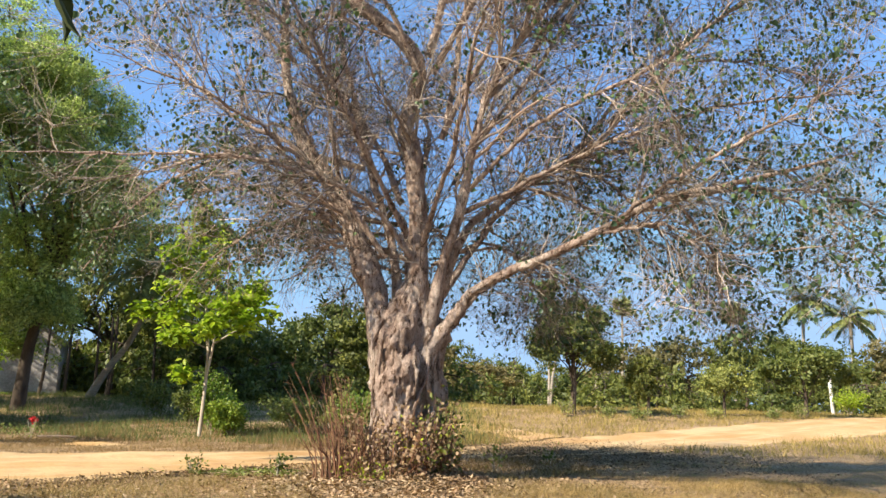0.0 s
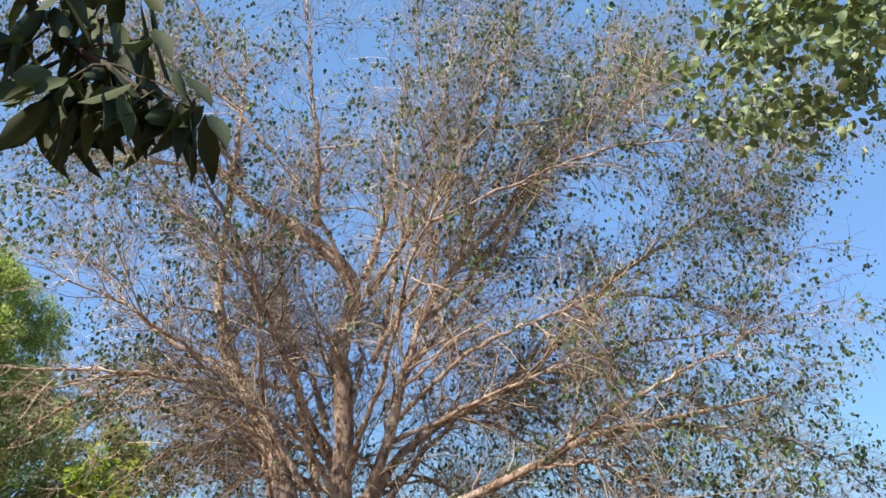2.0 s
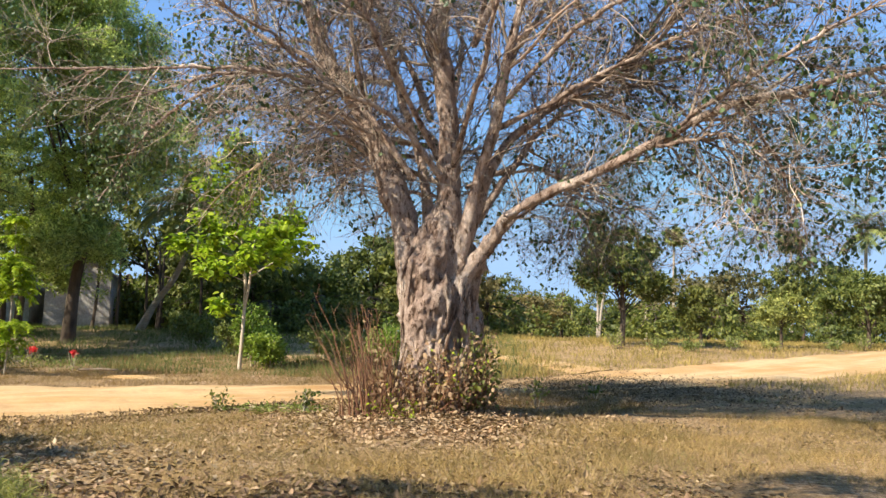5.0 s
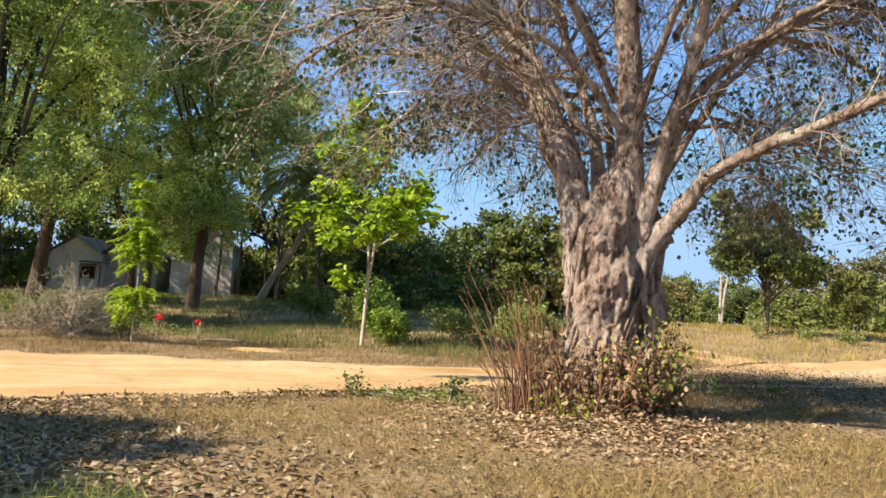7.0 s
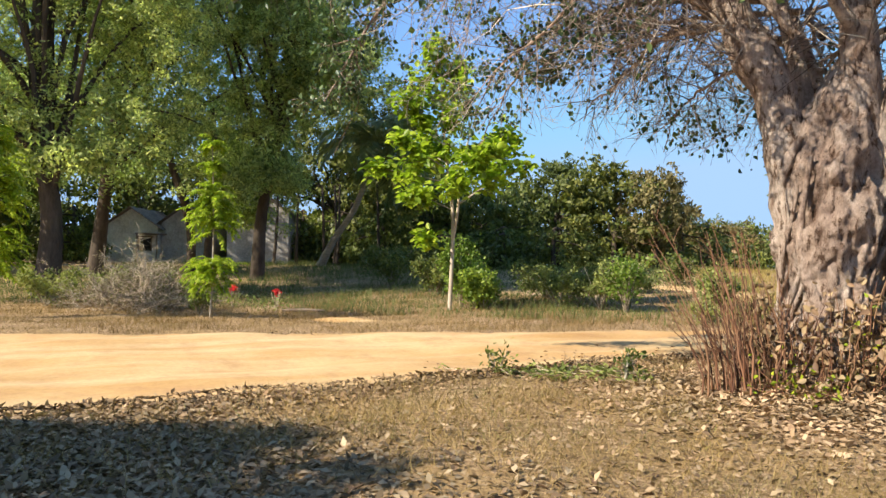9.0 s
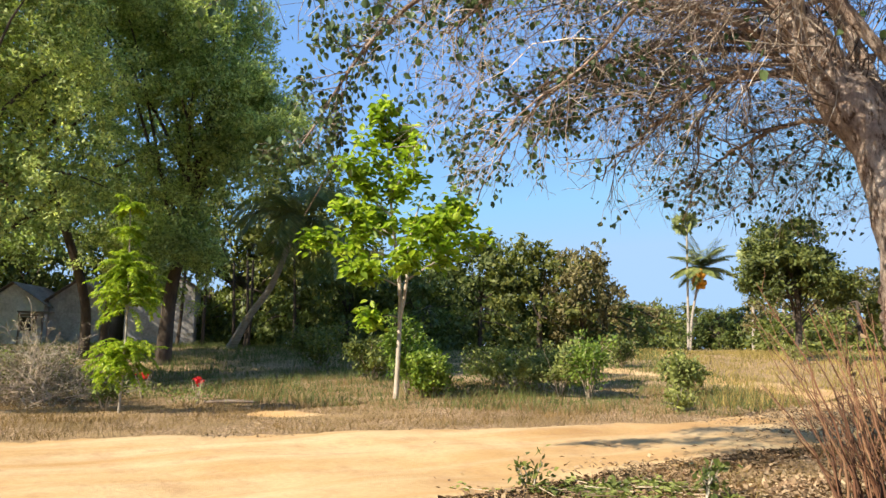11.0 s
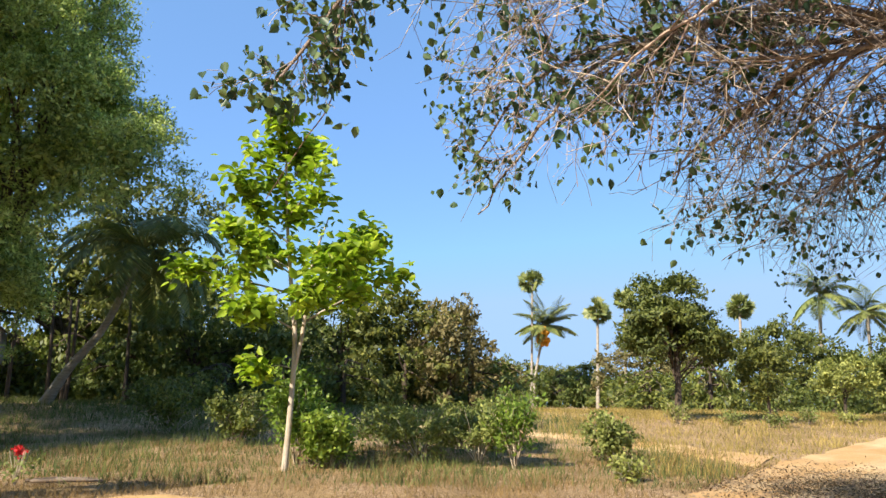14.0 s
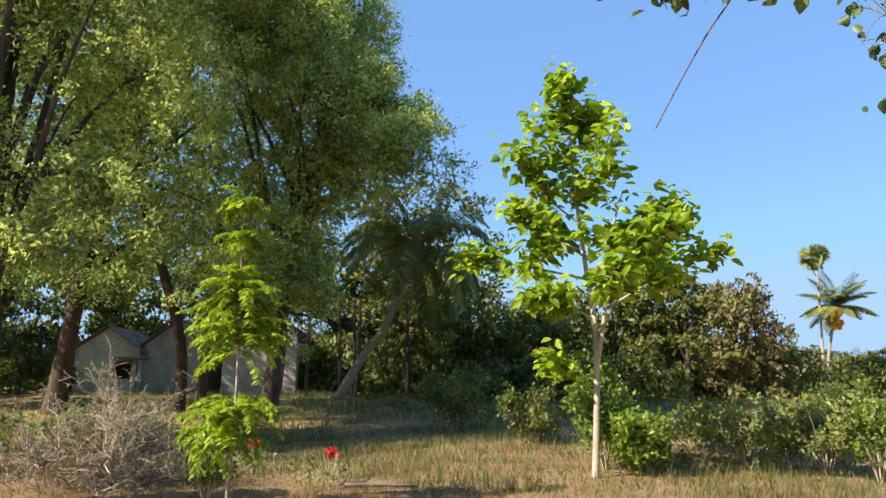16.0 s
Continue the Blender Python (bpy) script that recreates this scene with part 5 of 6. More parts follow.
SP = b[:, None] * (1 - u**1.5) + tip[:, None] * np.concatenate([u**1.5, u**1.5, u**0.9], 1) + np.cumsum(rng.normal(size=(S, 9, 3)), 1) * 0.024
SP[:, 0, 2] = -0.1
part("shoot_mass", [tubes(SP, rng.uniform(0.005, 0.014, S)[:, None] * np.linspace(1.1, 0.3, 9), 5)], SHOOT, suck, kind="stuff")
P1, R1 = sprout(SP, np.full((S, 9), 0.005), 200, (0.35, 1), (15, 50), (0.15, 0.5), 4, 0.14, 0.06, 0.8, 0.5)
part("side_shoot_mass", [tubes(P1, R1, 3)], SHOOT, suck, kind="stuff")


def foot_plants(n, a0, a1, r0, r1, h, label, mat, leaf, count):
    t = thing("undergrowth", label, "undergrowth", (TX, TY, 0.0), "plants round the fig's foot")
    a, r = rng.uniform(a0, a1, n), rng.uniform(r0, r1, n)
    b = np.stack([np.cos(a) * r, np.sin(a) * r, gz(TX + np.cos(a) * r, TY + np.sin(a) * r) - 0.05], -1)
    tip = b + np.stack([np.cos(a) * 0.12, np.sin(a) * 0.12, h * rng.uniform(0.25, 1.25, n)], -1) + rng.normal(size=(n, 3)) * 0.16
    u = np.linspace(0, 1, 6)[:, None]
    P = b[:, None] * (1 - u) + tip[:, None] * u + rng.normal(size=(n, 6, 3)) * 0.02
    part("stemwork", [tubes(P, np.full((n, 1), 0.008) * np.linspace(1, 0.5, 6), 4)], SHOOT, t, kind="stuff")
    i = rng.integers(0, n, count)
    pos = P[i, rng.integers(1, 6, count)] + rng.normal(size=(count, 3)) * 0.09
    size = leaf * rng.uniform(0.6, 1.3, count)
    part("leafage", [leaves(pos, scatter_dirs(count) - UP * 0.35, scatter_dirs(count) + UP * 0.4, size, size * 0.6, 0, 0.2, True)], mat, t, kind="stuff")


foot_plants(170, 3.3, 6.1, 0.64, 0.98, 0.85, "withered rusty undergrowth round the trunk", LEAF_RUST, 0.095, 1500)
foot_plants(34, -0.9, 0.4, 0.66, 0.9, 1.1, "green leafy undergrowth beside the trunk", LEAF_WOOD, 0.10, 520)
foot_plants(20, 3.9, 4.5, 0.95, 1.2, 0.3, "yellow-green creeper at the trunk's foot", LEAF_BRIGHT, 0.06, 150)
foot_plants(14, 4.6, 5.6, 0.7, 0.9, 0.9, "yellowing leafy sprigs against the trunk", LEAF_YOUNG, 0.065, 150)
for x, y, r, h in [(-3.05, 14.7, 0.2, 0.45), (-4.75, 15.25, 0.13, 0.36), (1.3, 17.5, 0.14, 0.55), (2.9, 20.0, 0.12, 0.5)]:
    shrub(x, y, r, h, "small leafy weed in the leaf litter", LEAF_SHRUB, 90, 0.09, 5, 0.5, "weeds")
for x, y in [(-4.1, 7.1), (-3.8, 7.3), (-3.55, 7.0)]:
    shrub(x, y, 0.27, 0.22, "tuft of pale green grass among dead leaves", GRASS_PALE, 1500, 0.12, 14, 0.05, "grass tufts")
cut = thing("cut_twigs", "flat spread of cut leafy twigs beside the road", "twigs", (-3.6, 15.2, g(-3.6, 15.2)))
a = rng.uniform(0, 6.3, 46)
b0 = np.stack([rng.normal(0, 0.62, 46), rng.normal(0, 0.24, 46), rng.uniform(0.02, 0.07, 46)], -1)
CP = b0[:, None] + np.stack([np.cos(a), 0.5 * np.sin(a), 0 * a + 0.06], -1)[:, None] * np.linspace(0, 0.55, 6)[:, None]
part("stemwork", [tubes(CP, np.full((46, 6), 0.005), 4)], TWIG_DRY, cut, kind="stuff")
pos = CP[rng.integers(0, 46, 620), rng.integers(1, 6, 620)] + rng.normal(size=(620, 3)) * np.array([0.06, 0.05, 0.015])
part("leafage", [leaves(pos, scatter_dirs(620, 0.35), UP + scatter_dirs(620) * 0.4, rng.uniform(0.06, 0.12, 620), 0.05, 0, 0.2, True)], LEAF_OLIVE, cut, kind="stuff")

# red flowering plants
for fx, fy, lab in [(-13.0, 24.8, "low plant with bright red blossom in the shade"), (-15.1, 26.0, "low red-flowering plant beside the sapling")]:
    fl = thing("flowering_plant", lab, "flower", (fx, fy, g(fx, fy)), "red flowers")
    P = np.stack([np.linspace((0, 0, 0), (rng.uniform(-0.2, 0.2), rng.uniform(-0.2, 0.2), 0.62), 5) for _ in range(8)])
    part("stemwork", [tubes(P, np.full((8, 5), 0.007), 4)], TWIG_DRY, fl)
    pos = np.tile(np.array([0.0, 0, 0.6]), (60, 1)) + rng.normal(size=(60, 3)) * 0.045
    part("blossom", [leaves(pos, scatter_dirs(60), scatter_dirs(60), 0.07, 0.06)], PETAL, fl, "bright red petals")
    pos = rng.normal(size=(160, 3)) * np.array([0.35, 0.2, 0.1]) + np.array([-0.2, 0, 0.3])
    part("leafage", [leaves(pos, scatter_dirs(160), UP + scatter_dirs(160), 0.1, 0.05)], LEAF_OLIVE, fl, kind="stuff")

# bare sand patch and a short old plank in the verge
SX, SY = np.meshgrid(np.linspace(-0.9, 0.9, 13), np.linspace(-0.45, 0.45, 9))
SR = np.clip(1 - (SX / 0.9) ** 2 - (SY / 0.45) ** 2, -0.15, 1)
SV = np.stack([SX - 10.1, SY + 22.9, gz(SX - 10.1, SY + 22.9) + 0.09 * SR + 0.01 * np.sin(9 * SX) * SR], -1).reshape(-1, 3)
si = (np.arange(8)[:, None] * 13 + np.arange(12)).ravel()
tagged(part("sand_mound", [(SV, np.stack([si, si + 1, si + 14, si + 13], -1), 0)], ROAD, smooth=True), "low bare heap of pale sand in the grass", "sand")
for px, py, pa in [(-12.3, 25.1, 0.3), (-12.1, 24.8, 0.2)]:
    P = np.array([(px - 0.6 * math.cos(pa), py - 0.6 * math.sin(pa), g(px, py) + 0.07), (px, py, g(px, py) + 0.09), (px + 0.6 * math.cos(pa), py + 0.6 * math.sin(pa), g(px, py) + 0.07)])
    tagged(part("pole", [tubes(P[None], np.array([[0.035, 0.04, 0.03]]), 7)], WOOD_OLD), "short dry pole lying in the grass", "pole", "lying poles")

# ---- field edge: bushes, single trees, woodland ----
full_tree("field_tree", "rounded mid-height tree with double trunk in the dry field", [(7.9, 45.3, 1.0, 0.16), (8.0, 45.3, 3.0, 0.14), (7.9, 45.3, 5, 0.07)],
    [(7.9, 45.3, 4.9, 2.3, 2.2, 1.6), (7.5, 45.2, 6.4, 1.7, 1.6, 1.4), (9.0, 45.5, 4.2, 1.6, 1.5, 1.0)], 20000, 0.22, 0.5, LEAF_WOOD, BARK_DARK, 25, 0.05, clump=0.6)
full_tree("field_tree", "small bushy tree in the dry field", [(12.3, 45.0, 1.0, 0.09), (12.3, 45.0, 2.2, 0.07), (12.2, 45, 3, 0.03)], [(12.3, 45, 3.2, 1.2, 1.1, 1.1), (12.6, 45, 2.4, 1.0, 1.0, 0.7)], 3500, 0.2, 0.45, LEAF_WOOD, BARK_DARK, 14, 0.03, clump=0.5)
full_tree("field_tree", "small bushy tree in the dry field", [(17.5, 47.0, 1.0, 0.09), (17.5, 47.0, 2.2, 0.07), (17.5, 47, 3, 0.03)], [(17.5, 47, 3.1, 1.5, 1.2, 1.0), (18.2, 47, 2.6, 1.2, 1.0, 0.8)], 3500, 0.2, 0.45, LEAF_OLIVE, BARK_DARK, 14, 0.03, clump=0.5)
full_tree("field_tree", "broad bright green bushy tree in the field", [(23.5, 49.0, 1.0, 0.12), (23.5, 49.0, 2.2, 0.1), (23.5, 49, 3.4, 0.04)], [(23.5, 49, 4.0, 2.4, 2.0, 1.7), (25.5, 49.4, 3.4, 1.9, 1.6, 1.5), (21.6, 49, 3.2, 1.7, 1.6, 1.4)], 9000, 0.24, 0.5, LEAF_SHRUB, BARK_DARK, 16, 0.04, clump=0.6)

PROTOS = []
for k, (lobes, mat, n, lab) in enumerate([
    ([(0, 0, 3.9, 3.4, 3.0, 2.4), (1.8, 0.4, 3.0, 2.2, 2.0, 2.0), (-2.0, 0, 2.9, 2.2, 2.0, 2.0), (0.4, -0.4, 5.2, 1.9, 1.8, 1.4), (0, 0, 1.3, 3.0, 2.6, 1.2)], LEAF_WOOD, 4800, "dense dark green woodland tree"),
    ([(0, 0, 3.0, 3.0, 2.6, 2.2), (2.2, 0, 2.4, 2.2, 2.0, 1.8), (-2.4, 0, 2.2, 2.0, 2.0, 1.8), (0, 0, 1.0, 3.2, 2.6, 1.0)], LEAF_SHRUB, 3900, "broad yellow-green woodland bush"),
    ([(0, 0, 3.8, 3.6, 3.0, 2.4), (2.4, 0, 3.2, 2.4, 2.0, 2.0), (-2.0, 0.4, 4.2, 2.4, 2.0, 1.8), (0, 0, 1.3, 3.0, 2.6, 1.2)], LEAF_BROWN, 4600, "rounded brownish half-bare woodland tree"),
    ([(0, 0, 1.4, 2.6, 2.0, 1.5), (2.4, 0, 1.0, 2.0, 1.6, 1.2), (-2.4, 0, 1.1, 2.0, 1.6, 1.3), (0, 0, 0.5, 3.4, 2.0, 0.6)], LEAF_SHRUB, 1800, "low green scrub thicket")]):
    t = thing("woodland_tree" if k < 3 else "thicket", lab, "tree" if k < 3 else "thicket", (0, 0, 0), "woodland behind the field")
    c = crown(t, lobes, int(1.1 * n), 0.33, 0.5, mat, clump=0.62, per=24, hollow=0.5)
    p, r = smooth_path([(0, 0, -0.2, 0.2), (0.1, 0, 1.6, 0.16), (0, 0.1, 3.2, 0.1)], 8)
    part("trunk", [tubes(p[None], r[None], 7)], BARK_DARK, t)
    part("boughwork", [tubes(*boughs(p[4:], c, 10, 0.06), 4)], BARK_DARK, t, kind="stuff")
    PROTOS.append(t)


def plant(k, x, y, s, sz=None, first=[True] * 4):
    m = pose(x, y, g(x, y) - 0.3 * (sz or s), 0, 0, rng.uniform(0, 360)) @ Matrix.Diagonal((s, s, sz or s, 1))
    if first[k]:
        first[k] = False
        PROTOS[k].matrix_basis = m
    else:
        ob = copy_thing(PROTOS[k], pose(x, y, g(x, y) - 0.3 * (sz or s), 0, 0, rng.uniform(0, 360)))
        ob.scale = (s, s, sz or s)


for k, x, y, s, sz in [
    (1, -12.5, 56, 1.1, 1.25), (0, -8.5, 60, 1.2, 1.25), (0, -4.5, 58, 1.15, 1.15), (2, -1.7, 57.5, 0.8, 1.1), (1, -16.5, 54, 1.1, 1.3), (0, -20, 60, 1.2, 1.4),
    (0, -26, 66, 1.3, 1.4), (1, -36, 62, 1.2, 1.2), (0, -42, 58, 1.4, 1.6), (0, -46, 46, 1.5, 1.9), (1, -40, 36, 1.3, 1.8), (0, -52, 34, 1.6, 2.2),
]:
    plant(k, x, y, s, sz)
x = -16.0
while x < 95:
    if not 1 < x < 10.5:
        plant(3, x, 62 + rng.uniform(-2, 2) + max(0, x - 20) * 0.12, rng.uniform(0.9, 1.3), rng.uniform(0.9, 1.35))
    x += rng.uniform(3.8, 5.0)
x = -30.0
while x < 130:
    if not 5 < x < 17:
        plant(int(rng.choice([0, 1, 1, 0, 2], p=[0.35, 0.2, 0.2, 0.15, 0.1])), x, 82 + rng.uniform(-6, 6) + max(0, x - 20) * 0.1, rng.uniform(1.1, 1.5), rng.uniform(1.0, 1.4) * (0.72 if 2 < x < 15 else 1.1))
    x += rng.uniform(4.6, 6.6)
for x, y, s, sz in [(-30, 72, 1.3, 1.4), (-38, 70, 1.4, 1.5), (-46, 68, 1.4, 1.5), (-54, 60, 1.4, 1.6), (-58, 52, 1.4, 1.6), (-50, 54, 1.2, 1.3), (-62, 42, 1.5, 1.8), (-58, 28, 1.5, 1.8), (-48, 26, 1.4, 1.6), (-66, 19, 1.6, 1.8)]:
    plant(int(rng.choice([0, 1])), x, y, s, sz)
for x, y in [(-42, 56), (-47, 50), (-50, 44), (-46, 38), (-44, 31), (-52, 24), (-25, 62), (-21, 64), (-17, 63), (-33, 64)]:
    plant(3, x, y, 1.2, 1.2)

x = -66.0
while x < -8:
    plant(3, x, 66 + rng.uniform(-1.5, 1.5) - 0.35 * max(0, -38 - x), rng.uniform(1.1, 1.4), rng.uniform(1.2, 1.7))
    x += rng.uniform(3.2, 4.2)
x = -75.0
while x < 150:
    if not 7 < x < 24:
        plant(3, x, 98 + rng.uniform(-3, 3) - 0.25 * max(0, -20 - x), rng.uniform(1.7, 2.3), rng.uniform(1.3, 1.8))
    x += rng.uniform(8.0, 10.0)

for x, y, s, sz in [(-14, 49.5, 0.8, 0.75), (-11, 51, 0.9, 0.9), (-8, 53, 0.9, 0.9), (-17.5, 56.5, 1.0, 1.3), (-21, 57.5, 1.0, 1.4), (-25, 58.5, 1.1, 1.4), (-43.5, 52, 1.0, 1.4), (-41, 48, 0.8, 0.9), (-33, 59, 1.1, 1.5), (-29, 60.5, 1.1, 1.5)]:
    plant(3, x, y, s, sz)

x = 2.0
while x < 44:
    plant(int(rng.choice([0, 1, 1])), x, 133 + rng.uniform(-3, 3), rng.uniform(1.3, 1.7), rng.uniform(1.05, 1.45) * (1.45 if x < 14 else 1.0))
    x += rng.uniform(3.8, 5.2)
x = -4.0
while x < 48:
    plant(3, x, 124 + rng.uniform(-1.5, 1.5), rng.uniform(1.3, 1.7), rng.uniform(1.4, 1.9))
    x += rng.uniform(3.2, 4.4)
x = 0.0
while x < 12.5:
    plant(3, x, 108 + rng.uniform(-1.5, 1.5), rng.uniform(1.3, 1.6), rng.uniform(1.7, 2.2))
    x += rng.uniform(3.2, 4.4)

# posts
def post(x, y, h, r, lean, label, mat):
    z = g(x, y)
    P, R = smooth_path([(x, y, z - 0.1, r), (x + lean * 0.5, y, z + h * 0.5, r), (x + lean, y, z + h, r * 0.9)], 6)
    return tagged(part("post", [tubes(P[None], R[None], 8), tubes(np.stack([P[-1], P[-1] + (0, 0, 0.01)])[None], np.array([[r * 0.9, 0.002]]), 8)], mat), label, "post")


post(29.3, 57.0, 3.0, 0.12, -0.12, "whitewashed upright post at the field edge", WHITEWASH)
shrub(30.0, 56.0, 1.5, 1.7, "bright green bush beside the white post", LEAF_BRIGHT, 1800, 0.16)
shrub(33.5, 56.0, 1.7, 1.5, "bright green bush beside the white post", LEAF_SHRUB, 1800, 0.16)
for x, y in [(7.2, 43.5), (9.5, 43.0), (13.8, 44.2), (16.0, 44.5), (20.0, 46.0), (22.0, 46.5), (11, 42)]:
    shrub(x, y, 0.6, rng.uniform(0.6, 1.0), "low grey-green bush in dry field grass", LEAF_OLIVE, 500, 0.12)

# thin trunks and scrub in the shade of the tamarinds
for x, y in [(-25.4, 52), (-23.8, 53), (-23.2, 53.4), (-22.7, 52.6), (-19.5, 52), (-26.6, 51)]:
    z = g(x, y)
    P, R = smooth_path([(x, y, z - 0.1, 0.12), (x + rng.uniform(-0.2, 0.2), y, z + 2, 0.1), (x + rng.uniform(-0.4, 0.4), y, z + 5.5, 0.07)], 8)
    tagged(part("tree_trunk", [tubes(P[None], R[None], 7)], BARK_DARK, smooth=True), "thin dark trunk in deep tree shade", "tree trunk", "shaded trunks")

# ---- trees behind the walker: unseen, but for two boughs that hang into view ----
# out of view; its crown is laid out to cast the left-hand shade
mango = full_tree("mango_tree", "unseen dark mango tree with long leaves", [(-15.6, 2.0, -0.1, 0.4), (-15.5, 2.1, 2.5, 0.34), (-15.0, 2.4, 5, 0.2)],
    [(-14.4, 2.4, 7.2, 2.2, 1.7, 1.2), (-12.4, 1.0, 7.1, 1.4, 1.1, 0.9), (-16.6, 0.8, 7.2, 2.6, 2.0, 1.6), (-13.6, 0.8, 6.4, 1.8, 1.5, 1.0)], 18000, 0.36, 0.32, LEAF_MANGO, BARK_DARK, 30, 0.1, clump=0.7)
tagged(mango, "unseen dense mango tree casting shade beside the path")
over = full_tree("mango_tree", "mango tree with long dark leaves hanging over the path", [(-4.2, -6.5, -0.1, 0.35), (-4.1, -6.4, 2.4, 0.3), (-3.8, -5.8, 4.6, 0.18)],
    [(-3.6, -6.0, 6.6, 2.4, 2.2, 1.6)], 5000, 0.22, 0.3, LEAF_MANGO, BARK_DARK, 16, 0.08, clump=0.6)
BP, BR = smooth_path([(-3.9, -6.0, 4.4, 0.09), (-2.6, -2.6, 5.6, 0.06), (-1.7, 0.4, 5.3, 0.035), (-1.25, 2.2, 3.85, 0.018), (-0.58, 2.2, 3.2, 0.008)], 16)
TP, TR = sprout(BP[None, 10:], BR[None, 10:], 20, (0.1, 0.95), (30, 70), (0.2, 0.5), 5, 0.15, -0.1, 0.6, 0.4)
part("hanging_bough", [tubes(BP[None], BR[None], 6), tubes(TP, np.maximum(TR, 0.003), 4)], BARK_DARK, over, smooth=True)
hang = np.linspace((-1.22, 2.2, 3.8), (-1.27, 2.2, 2.86), 5)
part("hanging_stalk", [tubes(hang[None], np.full((1, 5), 0.004), 4)], BARK_DARK, over)
src = np.concatenate([TP[:, 3:].reshape(-1, 3), BP[13:], hang[-1:]])
pos = np.repeat(src, 4, 0) + rng.normal(size=(len(src) * 4, 3)) * 0.03
n = len(pos)
part("hanging_leaves", [leaves(pos, scatter_dirs(n) * 0.55 - UP * 0.8, scatter_dirs(n), rng.uniform(0.16, 0.26, n), 0.07, 0, 0.1, True)], LEAF_MANGO, over, "long dark drooping leaves", kind="stuff")

# added boughs and leaves, out of view, that cast the foreground shade patches
for end in ((-6.3, 3.4, 5.9), (-3.4, 3.4, 7.2)):
    LP, LR = smooth_path([(-4.0, -5.8, 4.6, 0.09), (-4.6, -2.4, 6.0, 0.06), (*end, 0.015)], 16)
    part("unseen_shade_bough", [tubes(LP[None], LR[None], 6)], BARK_DARK, over, smooth=True)
crown(over, [(-6.3, 3.4, 5.9, 1.1, 0.7, 0.4), (-3.4, 3.4, 7.2, 1.4, 0.7, 0.5)], 1700, 0.2, 0.3, LEAF_MANGO, clump=0.5, per=20, name="bough_leaves")
near = full_tree("shade_tree", "leafy tree whose bough hangs over the path", [(9.5, 2.0, -0.1, 0.3), (9.4, 2.1, 3, 0.25), (8.6, 2.6, 5.5, 0.15)],
    [(8.5, 3.0, 8.0, 3.2, 3.0, 2.2), (6.0, 4.6, 7.7, 1.8, 1.6, 1.2)], 7000, 0.13, 0.75, LEAF_FIG, BARK_PALE, 20, 0.06, clump=0.6)
crown(near, [(4.2, 5.2, 6.6, 1.3, 1.0, 0.75), (3.2, 5.2, 6.5, 0.8, 0.7, 0.5)], 1700, 0.115, 0.8, LEAF_GREYGREEN, clump=0.45, per=16, name="bough_leaves", label="pale sunlit leaves of a low bough", fine=True)

# ---- grass and leaf litter ----
def road_side(x, y):
    """Signed places: True on the bare road."""
    nx, ny = np.array(NEAR).T
    fx, fy = np.array(FAR).T
    return (y > np.interp(x, nx, ny)) & (y < np.interp(x, fx, fy))


def blades(name, n, xr, yr, h, w, mat, label, clump=0.0, lean=0.35, mask=None):
    x, y = rng.uniform(*xr, n), rng.uniform(*yr, n)
    if clump:
        c = max(1, n // 18)
        i = rng.integers(0, c, n)
        x, y = rng.uniform(*xr, c)[i] + rng.normal(size=n) * clump, rng.uniform(*yr, c)[i] + rng.normal(size=n) * clump
    keep = ~road_side(x, y)
    if mask is not None:
        keep &= mask(x, y)
    x, y = x[keep], y[keep]
    n = len(x)
    hh = rng.uniform(*h, n) * (0.6 + 0.6 * (0.5 + 0.5 * np.sin(x * 0.9 + 1.3 * np.sin(y * 0.7))))
    b = np.stack([x, y, gz(x, y) - 0.01], -1)
    a = rng.uniform(0, 6.3, n)
    s = np.stack([np.cos(a), np.sin(a), 0 * a], -1) * rng.uniform(*w, n)[:, None]
    tip = b + rng.normal(size=(n, 3)) * lean * hh[:, None] * np.array([1, 1, 0.1]) + UP * hh[:, None]
    V = np.stack([b - s, b + s, tip], 1)
    ob = part(name, [(V, np.arange(n * 3).reshape(-1, 3), 0)], mat, kind="stuff")
    return tagged(ob, label, "grass")


meadow = lambda x, y: (np.hypot((x + 0.4) / 4.2, (y - 10.9) / 2.7) + rng.uniform(-0.5, 0.5, len(x)) < 1.0) | (rng.uniform(0, 1, len(x)) < 0.3) | (x > 2.2)
clear = lambda x, y: meadow(x, y) & (np.hypot(x - TX, y - TY) > 1.8) & (np.sin(x * 0.8 + 2) * np.sin(y * 0.9) + rng.uniform(-0.6, 0.6, len(x)) > -0.15)
blades("dry_grass", 240000, (-9, 8), (4.5, 17), (0.05, 0.19), (0.002, 0.005), GRASS, "short dry straw-coloured grass", 0.12, 0.8, clear)
blades("green_grass", 16000, (-9, 12), (4.5, 22), (0.03, 0.12), (0.002, 0.005), GRASS_GREEN, "sparse short green grass among the straw", 0.15, 0.7, clear)
blades("verge_grass", 80000, (-24, 4), (17, 33), (0.04, 0.22), (0.003, 0.007), GRASS_BROWN, "tall dry grass along the road verge", 0.2, 0.6)
blades("shade_grass", 62000, (-34, 2), (25, 56), (0.12, 0.4), (0.006, 0.014), GRASS_SHADE, "green grass under the trees, coloured darker for shade", 0.35, 0.35)
blades("field_grass", 90000, (0, 60), (26, 62), (0.12, 0.36), (0.008, 0.02), GRASS_FIELD, "dry yellow-green field grass", 0.5, 0.35)


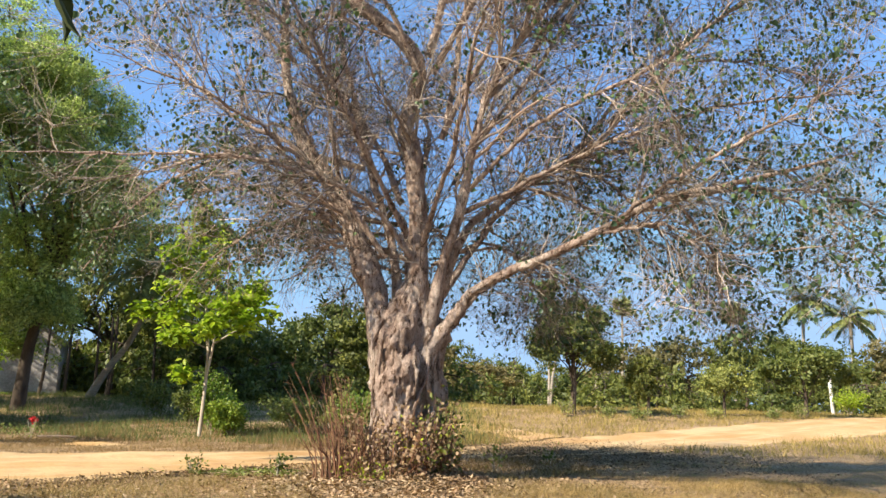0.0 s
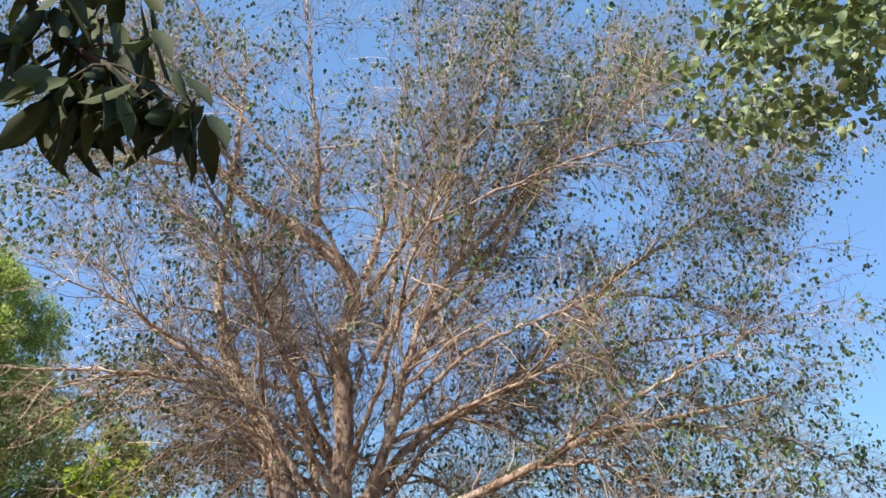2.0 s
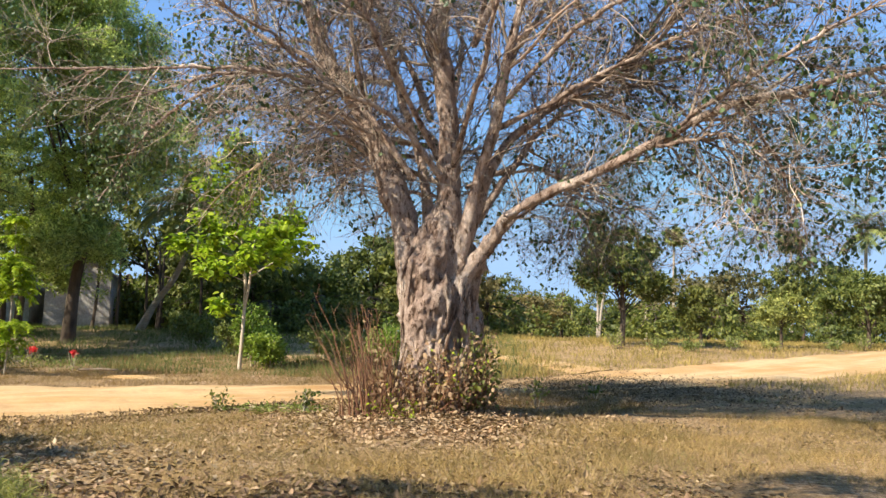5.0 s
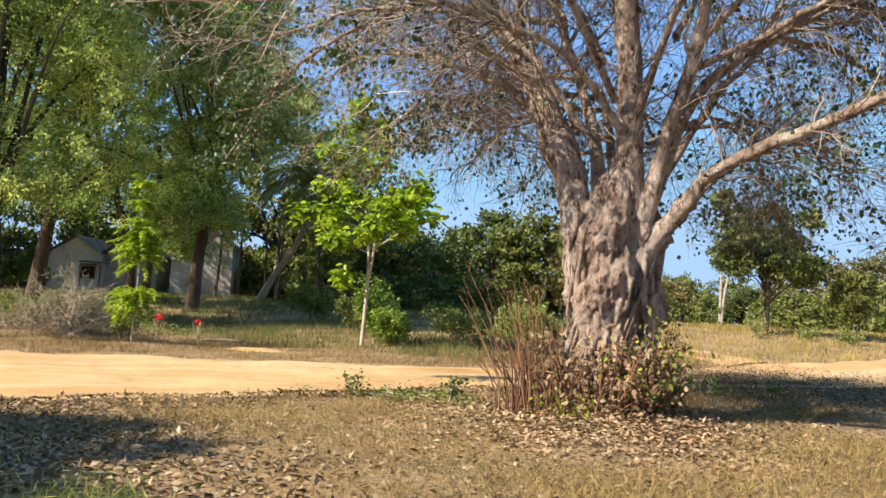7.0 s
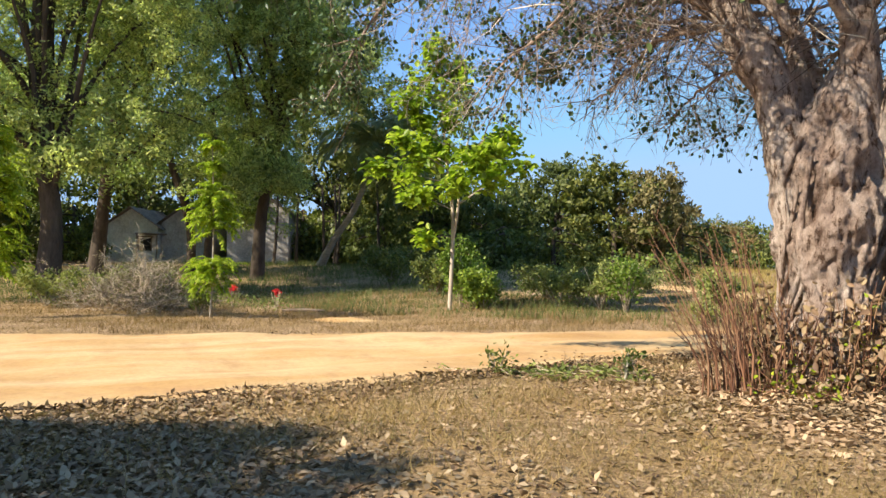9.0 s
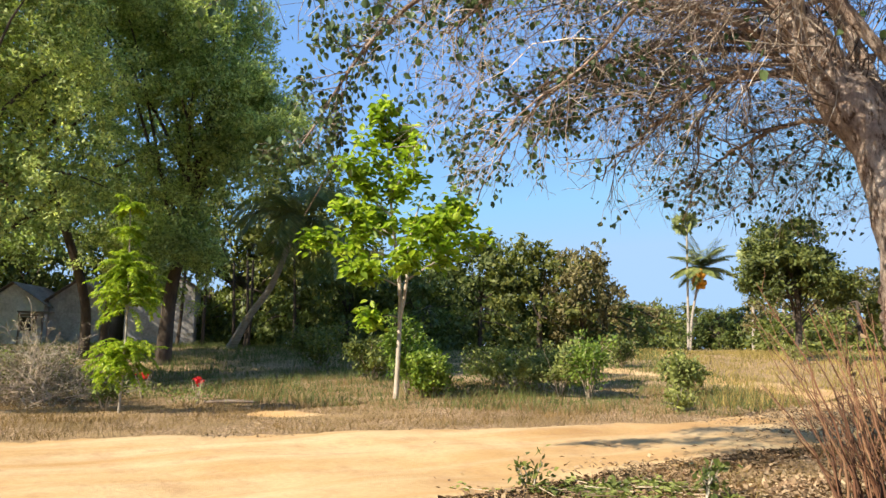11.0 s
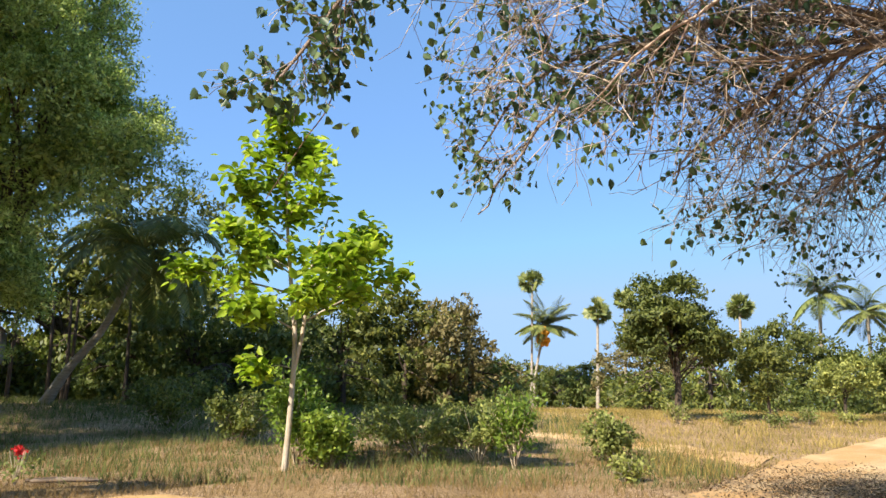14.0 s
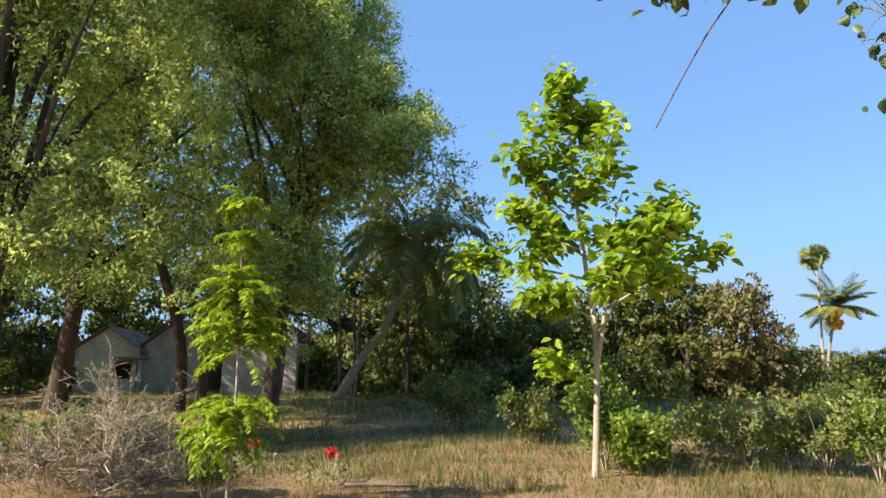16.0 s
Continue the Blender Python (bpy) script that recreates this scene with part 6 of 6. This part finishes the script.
def litter(name, n, place, size, mat, label, fine=False):
    x, y = place(n)
    k = len(x)
    pos = np.stack([x, y, gz(x, y) + rng.uniform(0.002, 0.022, k) + 0.047 * road_side(x, y)], -1)
    way = scatter_dirs(k, 0.3)
    sz = rng.uniform(*size, k)
    tagged(part(name, [leaves(pos, way, UP + scatter_dirs(k) * 0.6, sz, sz * 0.5, 0, 0.25, fine)], mat, kind="stuff"), label, "leaf litter")


def ring(n):
    a, r = rng.uniform(0, 6.3, n), np.abs(rng.normal(0, 1.5, n)) + 0.5
    return TX + np.cos(a) * r, TY + np.sin(a) * r - 0.2


def field(n):
    x, y = rng.uniform(-10, 9, n), 4.5 + 14.5 * rng.uniform(0, 1, n) ** 1.35
    k = (np.sin(x * 0.7 + 1) + np.sin(y * 0.9 + x * 0.3) + 0.8 * np.sin(2.1 * x - 1.7 * y) + rng.uniform(-1, 1, n) > 0.25) & ~(road_side(x - 0.4, y + 0.4))
    return x[k], y[k]


def drift(n):
    x, y = rng.normal(-0.6, 2.3, n), 5.2 + np.abs(rng.normal(0, 1.7, n))
    k = (np.sin(1.3 * x + 0.7 * y) + np.sin(2.2 * y - x) + rng.uniform(-1.2, 1.2, n) > -0.5) & (x < 4.5)
    return x[k], y[k]


def shade(n):
    x, y = rng.normal(-6.9, 1.5, n), rng.normal(9.1, 1.2, n)
    k = ~road_side(x, y)
    return x[k], y[k]


def road_edge(n):
    x = rng.uniform(-11, 0, n)
    y = np.interp(x, np.array(NEAR).T[0], np.array(NEAR).T[1]) + 0.15 - np.abs(rng.normal(0, 1.1, n)) * (0.6 + 0.4 * np.sin(x * 1.7))
    return x, y


def on_road(n):
    x, y = rng.normal(3.4, 3.0, n), rng.normal(23.8, 2.6, n)
    k = x + 2.2 * rng.uniform(-1, 1, n) > 0.5
    return x[k], y[k] + 0.0


litter("leaf_litter", 22000, ring, (0.04, 0.11), LEAF_PALE, "thick brown leaf litter heaped round the trunk")
litter("leaf_litter", 52000, field, (0.03, 0.09), LEAF_DEAD, "brown dead leaves strewn over dry grass")
litter("leaf_litter", 15000, road_edge, (0.03, 0.1), LEAF_DEAD, "curled dead leaves drifted along the road's edge")
litter("leaf_litter", 13000, shade, (0.05, 0.11), LEAF_PALE, "grey-brown dead leaves in tree shade")
# real litter, thickened to darken the road where crown shade is too weak
litter("leaf_litter", 26000, on_road, (0.04, 0.1), LEAF_DEAD, "dead leaves scattered on the shaded road")
litter("leaf_litter", 21000, drift, (0.05, 0.125), LEAF_DRIFT, "large curled pinkish-brown dead leaves in drifts", True)
